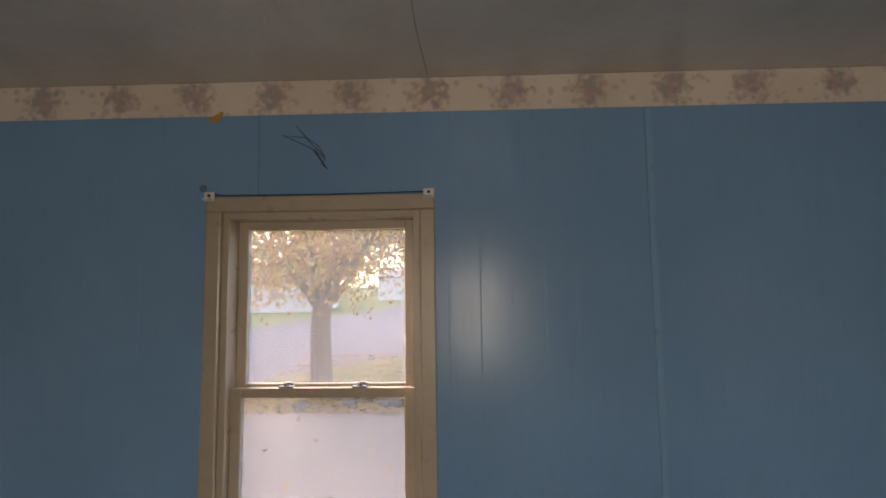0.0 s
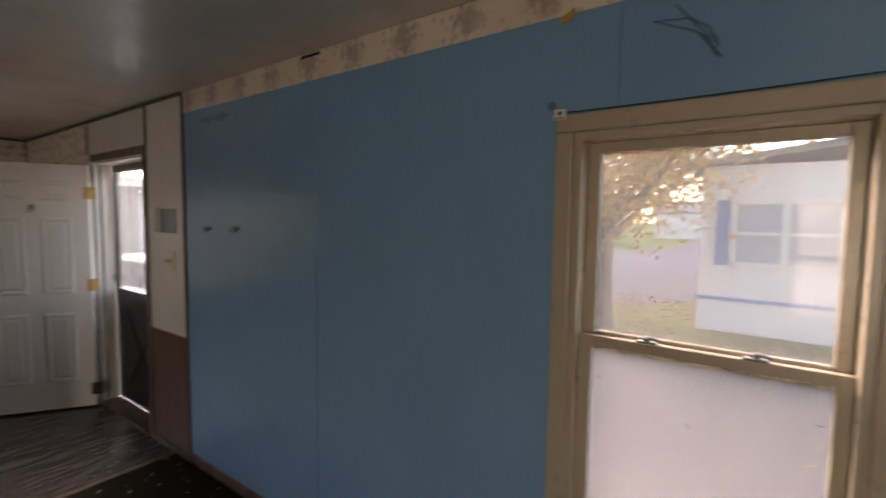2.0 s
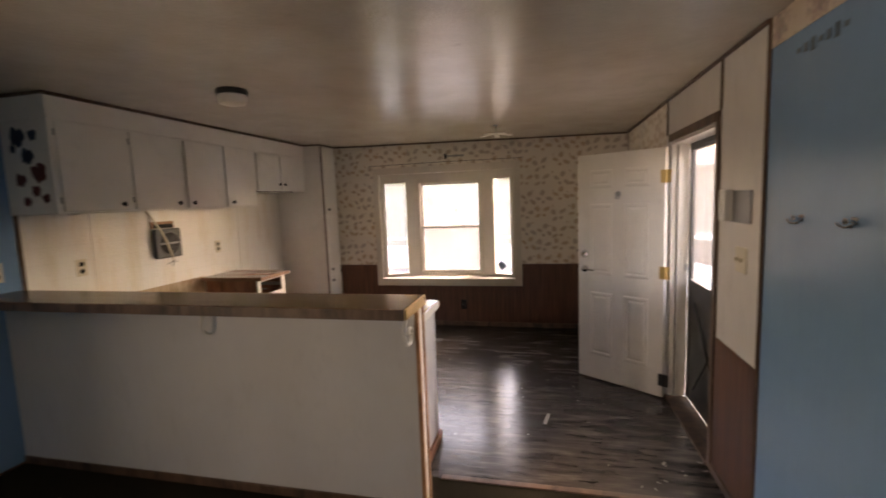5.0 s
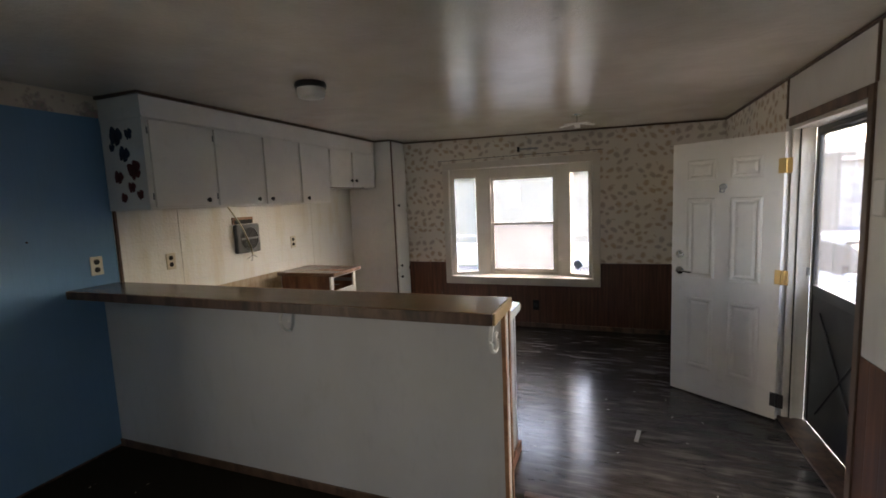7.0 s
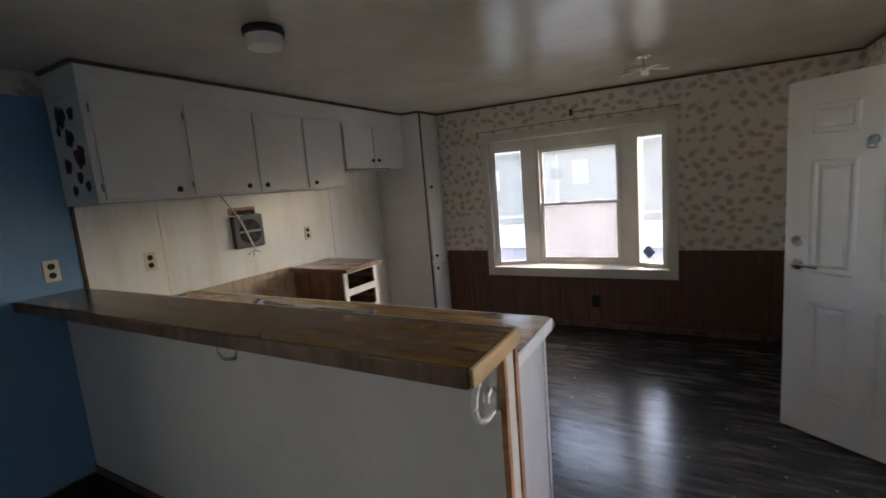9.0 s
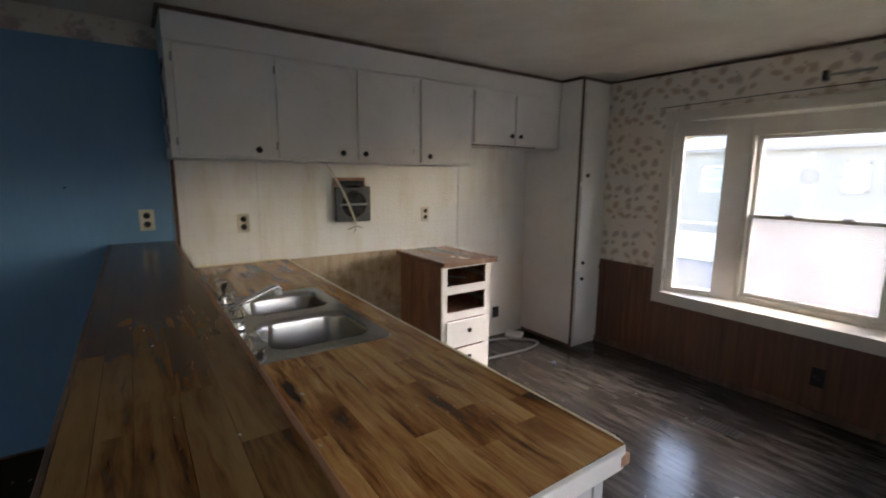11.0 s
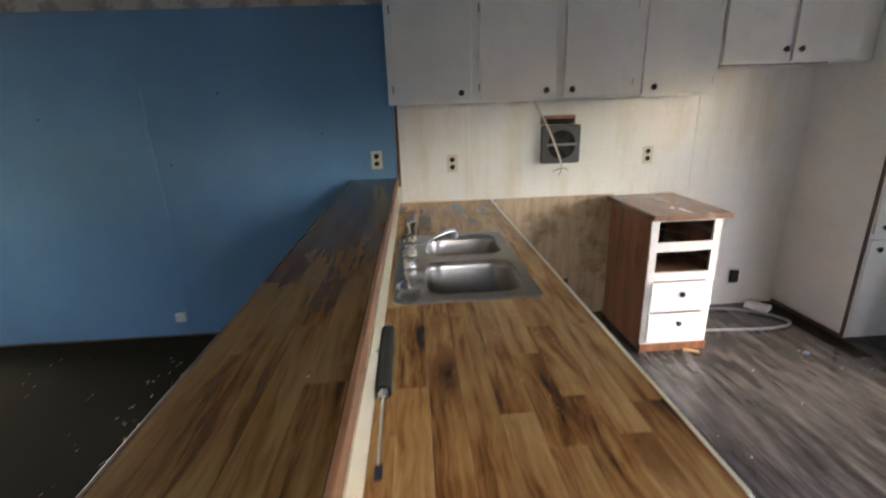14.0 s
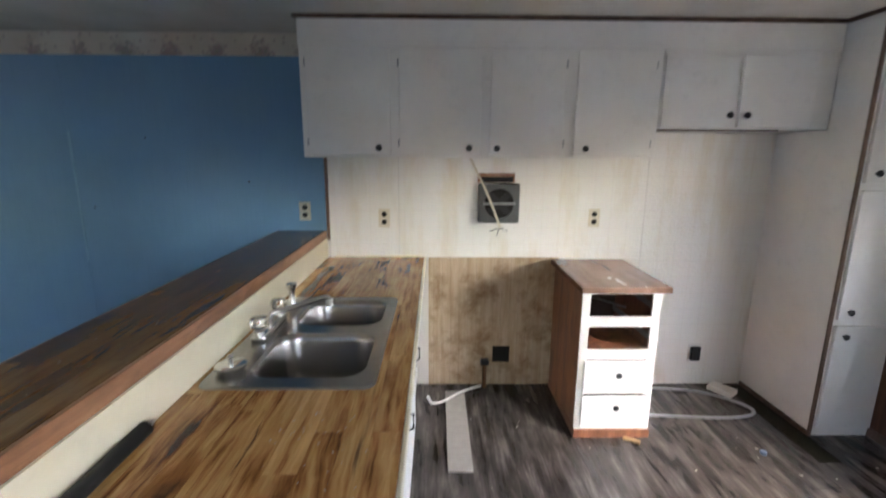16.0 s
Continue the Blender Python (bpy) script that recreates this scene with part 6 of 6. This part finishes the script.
strip_road("road", [((8.4, 40), (18, 42)), ((8.2, 20), (18, 24)), ((8.1, 11), (19, 14)), ((8.3, 2.2), (22, 8.2)), ((13.1, -1.5), (40, 3)), ((40, -8), (90, 3)), ((150, -40), (260, 0))],
           GROUND + 0.02, ASPHALT, "wide grey asphalt street past the homes")
strip_road("road", [((-90, 8.0), (-90, 12.4)), ((-20, 7.6), (-20, 12.2)), ((4, 9.5), (3, 12.5)), ((9.9, 15), (9.9, 24))], GROUND + 0.016, ASPHALT, "grey asphalt lane behind the home")


def litter(name, label, count, x0, x1, y0, y1, big=0.06):
    bm = bmesh.new()
    for _ in range(count):
        m = pose(random.uniform(x0, x1), random.uniform(y0, y1), GROUND + random.uniform(0.03, 0.07), random.uniform(-35, 35), random.uniform(-35, 35), random.uniform(0, 360))
        s = random.uniform(0.4, 1.0) * big
        bm.faces.new([bm.verts.new(m @ Vector((a * s, b * s, 0))) for a, b in ((-1, 0), (-0.2, -0.7), (1, -0.1), (0.1, 0.7))])
    return solid(name, bm, LITTER, label, "leaves", "stuff")


litter("fallen_leaves", "brown autumn leaves along the driveway", 2600, 6.5, 8.2, -6, 7)
litter("fallen_leaves", "scattered yellow leaves on the lawn", 2200, 7.6, 13.0, -5, 1.5)
litter("fallen_leaves", "thick brown leaves raked along the driveway edge", 3600, 6.45, 7.7, -5, 3, 0.05)
litter("fallen_leaves", "few leaves on the concrete", 160, 0.6, 6.5, -5, 4)


def tree(name, x, y, height, trunk, crown, count, leaf, label):
    """Tapered trunk, forking limbs and a ragged crown of leaf clumps."""
    t = thing(name, label, "tree", at=(x, y, GROUND))
    bm = bmesh.new()
    fork = height * 0.36
    pts = [(0, 0, -0.1), (0.02, 0, 0.25), (0.0, 0.03, fork * 0.6), (0.05, 0.0, fork)]
    rad = [trunk * 1.5, trunk * 1.08, trunk, trunk * 0.9]
    for (a, ra), (b, rb) in zip(zip(pts, rad), zip(pts[1:], rad[1:])):
        rod(bm, a, b, ra, rb, 12, False)
    tips = []
    for i in range(9):
        ang = i * 2.4 + random.uniform(-0.3, 0.3)
        reach = crown * random.uniform(0.45, 0.8)
        start = Vector((0.05, 0, fork * random.uniform(0.82, 1.0)))
        mid_ = start + Vector((math.cos(ang) * reach * 0.5, math.sin(ang) * reach * 0.5, height * random.uniform(0.12, 0.25)))
        end = mid_ + Vector((math.cos(ang) * reach * 0.6, math.sin(ang) * reach * 0.6, height * random.uniform(0.05, 0.3)))
        rod(bm, start, mid_, trunk * 0.5, trunk * 0.28, 8, False)
        rod(bm, mid_, end, trunk * 0.28, trunk * 0.08, 6, False)
        tips += [mid_, end, (mid_ + end) / 2]
        for _ in range(3):
            e2 = end + Vector((random.uniform(-1, 1), random.uniform(-1, 1), random.uniform(-0.5, 0.7))) * crown * 0.3
            rod(bm, end, e2, trunk * 0.1, trunk * 0.03, 5, False)
            tips.append(e2)
    part("trunk", bm, BARK, t)
    bm = bmesh.new()
    for _ in range(count):
        c = random.choice(tips) + Vector((random.gauss(0, 1), random.gauss(0, 1), random.gauss(0, 0.75))) * crown * 0.2
        m = Matrix.Translation(c) @ Euler((random.uniform(0, 6.3), random.uniform(0, 6.3), random.uniform(0, 6.3))).to_matrix().to_4x4()
        s = leaf * random.uniform(0.6, 1.3)
        bm.faces.new([bm.verts.new(m @ Vector((a * s, b * s, d * s))) for a, b, d in ((-1, 0, 0), (-0.2, -0.6, 0.1), (1, 0, -0.15), (0.0, 0.6, 0.1))])
    part("crown", bm, LEAVES, t)
    return t


random.seed(21)
for i in range(6):
    bm = bmesh.new()
    bmesh.ops.create_icosphere(bm, subdivisions=2, radius=0.13)
    for v in bm.verts:
        v.co *= random.uniform(0.85, 1.1)
        v.co.z *= 0.75
    sx = random.uniform(0.7, 1.25)
    bm.transform(pose(6.85 + random.uniform(-0.1, 0.15), (-2.75, -2.45, -1.9, -1.72, -1.05, -0.2)[i], GROUND + 0.07, 0, 0, random.uniform(0, 360)) @ Matrix.Scale(sx, 4))
    solid("edge_stone", bm, ROCK, "rounded grey stone at the edge of the driveway", "stone", "", "driveway stones")


tree("street_tree", 8.44, -0.09, 5.6, 0.225, 2.9, 20000, 0.066, "autumn street tree with a thick trunk")
tree("garden_tree", 27.0, 17.0, 8.5, 0.25, 3.6, 4000, 0.15, "yellowing tree beyond the street")
tree("garden_tree", 58.0, 15.0, 9.0, 0.25, 4.2, 4000, 0.17, "autumn tree far down the street")
tree("garden_tree", -11.0, 24.0, 7.5, 0.22, 3.2, 4000, 0.13, "autumn tree behind the lane")
tree("garden_tree", 8.0, 34.0, 8.5, 0.25, 3.6, 3000, 0.16, "tree behind the white fence")


def home(name, label, x0, y0, x1, y1, eave, siding, wins, trim=WHITE_SIDING, shutters=False, ridge_x=True, rise=0.7):
    """A single-storey home: walls, gable roof, windows on given sides (side, along, z0, z1, half-width)."""
    h = thing(name, label, "house")
    part("wall", boxes((x0, y0, GROUND, x1, y1, eave)), siding, h)
    bm = bmesh.new()
    o = 0.25
    if ridge_x:
        ym_ = (y0 + y1) / 2
        sec = [(y0 - o, eave), (ym_, eave + rise), (y1 + o, eave), (y1 + o, eave + 0.12), (ym_, eave + rise + 0.14), (y0 - o, eave + 0.12)]
        lo = [bm.verts.new((x0 - o, a, b)) for a, b in sec]
        hi = [bm.verts.new((x1 + o, a, b)) for a, b in sec]
    else:
        xm_ = (x0 + x1) / 2
        sec = [(x0 - o, eave), (xm_, eave + rise), (x1 + o, eave), (x1 + o, eave + 0.12), (xm_, eave + rise + 0.14), (x0 - o, eave + 0.12)]
        lo = [bm.verts.new((a, y0 - o, b)) for a, b in sec]
        hi = [bm.verts.new((a, y1 + o, b)) for a, b in sec]
    bm.faces.new(lo)
    bm.faces.new(hi[::-1])
    for i in range(6):
        bm.faces.new((lo[i], lo[(i + 1) % 6], hi[(i + 1) % 6], hi[i]))
    part("roof", bm, ROOFING, h)
    part("gable", boxes((x0 + 0.02, y0 + 0.02, eave, x1 - 0.02, y1 - 0.02, eave + 0.05)), siding, h)
    part("skirt_line", boxes((x0 - 0.03, y0 - 0.03, -0.15, x1 + 0.03, y1 + 0.03, -0.07)), SHUTTER if shutters else trim, h)
    for side, at, z0, z1, hw in wins:
        def wbox(d0, d1, a0, a1, b0, b1):
            if side == "w":
                return (x0 - d1, a0, b0, x0 - d0, a1, b1)
            return (a0, y0 - d1, b0, a1, y0 - d0, b1)
        w = part("window", boxes(wbox(0.0, 0.05, at - hw, at + hw, z0, z0 + 0.08), wbox(0.0, 0.05, at - hw, at + hw, z1 - 0.08, z1), wbox(0.0, 0.05, at - hw, at - hw + 0.08, z0, z1),
                                 wbox(0.0, 0.05, at + hw - 0.08, at + hw, z0, z1), wbox(0.0, 0.05, at - hw, at + hw, (z0 + z1) / 2 - 0.03, (z0 + z1) / 2 + 0.03),
                                 *([wbox(0.0, 0.055, at - 0.06, at + 0.06, z0, z1)] if hw > 0.8 else [])), trim, h)
        part("pane", boxes(wbox(0.003, 0.02, at - hw + 0.05, at + hw - 0.05, z0 + 0.05, z1 - 0.05)), GREY_PLASTIC, w)
        if shutters:
            for sgn in (-1, 1):
                c0 = at + sgn * (hw + 0.16)
                sh = part("shutter", boxes(wbox(0.004, 0.04, c0 - 0.12, c0 + 0.12, z0, z1), bevel=0.004), SHUTTER, h, "blue louvred shutter")
    return h


home("neighbour_house", "white mobile home with blue shutters", 9.5, -9.5, 22.0, -1.78, 2.55, WHITE_SIDING, [("w", -3.2, 0.58, 1.9, 0.86), ("w", -6.2, 0.58, 1.9, 0.6)], WHITE_SIDING, True, True, 0.5)
home("far_house", "white house across the street", 36, 9, 44, 22, 2.2, WHITE_SIDING, [("w", 12, 0.3, 1.5, 0.7), ("w", 17, 0.3, 1.5, 0.7)], WHITE_SIDING, False, False, 1.4)
home("far_house", "pale house far down the street", 62, -3, 72, 8, 2.4, WHITE_SIDING, [("w", 2, 0.3, 1.5, 0.7)], WHITE_SIDING, False, False, 1.6)
home("lane_house", "grey-tan house across the lane with one window", -10.5, 16.5, 6.0, 24, 2.35, GREY_SIDING, [("s", -4.85, 1.08, 1.95, 0.28), ("s", -8.6, 1.0, 1.9, 0.4)], WHITE_SIDING, False, True, 0.9)
home("far_house", "white house behind the fence", 8, 27, 20, 36, 2.5, WHITE_SIDING, [("s", 11, 0.3, 1.6, 0.6)], WHITE_SIDING, False, True, 1.2)

# white rail fence across the yard
fence = thing("yard_fence", "white rail fence with a blue base board", "fence")
for i in range(12):
    part("post", boxes((5.0 + i * 0.9, 18.9, GROUND, 5.1 + i * 0.9, 19.0, 0.75), bevel=0.01), WHITE_SIDING, fence)
for z in (0.15, 0.62):
    part("rail", boxes((5.0, 18.92, z, 15.0, 18.98, z + 0.1), bevel=0.01), WHITE_SIDING, fence)
part("base_board", boxes((5.0, 18.91, -0.28, 15.0, 18.99, -0.12), bevel=0.01), SHUTTER, fence)
part("panel", boxes((5.0, 18.93, GROUND, 15.0, 18.97, -0.285)), WHITE_SIDING, fence)

# lane edge wall seen from the bay window
solid("low_wall", boxes((-14, 12.6, GROUND, 3.5, 12.8, -0.05), bevel=0.02), WHITE_SIDING, "long low white wall by the lane", "wall", "structure")
sign = thing("street_sign", "dark round-cornered road sign seen from behind", "road sign")
part("post", rod(bmesh.new(), (-4.13, 10.4, GROUND), (-4.13, 10.4, 1.95), 0.03), GREY_METAL, sign)
bm = bmesh.new()
bmesh.ops.create_cone(bm, cap_ends=True, segments=8, radius1=0.17, radius2=0.17, depth=0.02, matrix=pose(-4.13, 10.36, 1.50, 90, 0, 0) @ pose(0, 0, 0, 0, 0, 22.5))
part("plate", bm, FAN_METAL, sign)

# parked car seen through the storm door
car = thing("parked_car", "silver-white car parked on the driveway", "car", at=(2.75, 6.4, GROUND + 0.02), turn=12)


def loft(profile, halfw):
    """A body shell lofted across its width from a side profile (y, z)."""
    bm = bmesh.new()
    rings = []
    for k, w in enumerate((-1.0, -0.94, -0.6, 0.0, 0.6, 0.94, 1.0)):
        drop = (0.06, 0.015, 0.0, -0.01, 0.0, 0.015, 0.06)[k]
        rings.append([bm.verts.new((w * halfw * (1.0 if z < 0.9 else 0.82), y, z - (drop if z > 0.4 else 0))) for y, z in profile])
    for r0, r1 in zip(rings, rings[1:]):
        for i in range(len(profile)):
            j = (i + 1) % len(profile)
            bm.faces.new((r0[i], r0[j], r1[j], r1[i]))
    bm.faces.new(rings[0])
    bm.faces.new(rings[-1][::-1])
    return bm


part("body", loft([(-2.2, 0.28), (-2.25, 0.55), (-2.1, 0.74), (-1.1, 0.90), (-0.2, 0.93), (1.6, 0.95), (2.1, 0.92), (2.2, 0.6), (2.15, 0.28)], 0.86), CARPAINT, car, "", True)
part("cabin", loft([(-1.0, 0.905), (-0.25, 1.38), (0.2, 1.45), (1.1, 1.42), (1.75, 0.955)], 0.80), DARK_GLASS, car, "dark tinted glass", True)
part("roof_panel", loft([(-0.15, 1.44), (0.2, 1.475), (1.1, 1.445), (1.15, 1.43), (0.2, 1.455)], 0.82), CARPAINT, car, "", True)
for y in (-1.4, 1.35):
    for s in (-1, 1):
        wbm = lathe(bmesh.new(), ((0.20, -0.1), (0.30, -0.1), (0.32, -0.05), (0.32, 0.05), (0.30, 0.1), (0.20, 0.1)), (s * 0.80, y, 0.32), (1, 0, 0), 24)
        wh = part("wheel", wbm, TYRE, car, "", True)
        part("rim", lathe(bmesh.new(), ((0.2, -0.09), (0.18, 0.08), (0.05, 0.09), (0.0, 0.092)), (s * 0.80, y, 0.32), (s, 0, 0), 20), GREY_METAL, wh, "", True)
for s in (-1, 1):
    part("headlight", boxes((s * 0.62 - 0.14, -2.235, 0.55, s * 0.62 + 0.14, -2.12, 0.69), bevel=0.03), FROST, car)
    part("mirror", boxes((s * 0.88 - 0.09, -0.75, 0.93, s * 0.88 + 0.09, -0.62, 1.05), bevel=0.03), CARPAINT, car)

# ---------------------------------------------------------------- grey floor planks, laid last
random.seed(7)
rows_y = [0.117 + i * 0.1525 for i in range(20)]
rows_y[-1] = N
for i, (y0, y1) in enumerate(zip(rows_y, rows_y[1:])):
    x = -0.001
    first = True
    while x > W + 1e-3:
        L = 1.2 * (random.uniform(0.3, 1.0) if first else 1.0)
        first = False
        xe = max(W, x - L)
        if xe - W < 0.12:
            xe = W
        bm = bmesh.new()
        hx, hy = (x - xe) / 2 - 0.0002, (y1 - y0) / 2 - 0.0002
        box(bm, -hx, -hy, -0.010, hx, hy, 0.0)
        for v in bm.verts:
            if v.co.z > -0.005:
                v.co.x -= math.copysign(0.0005, v.co.x)
                v.co.y -= math.copysign(0.0005, v.co.y)
        piece("plank", finish(bm, PLANK), floor, ((x + xe) / 2, (y0 + y1) / 2, random.uniform(-0.0006, 0.0)))
        x = xe
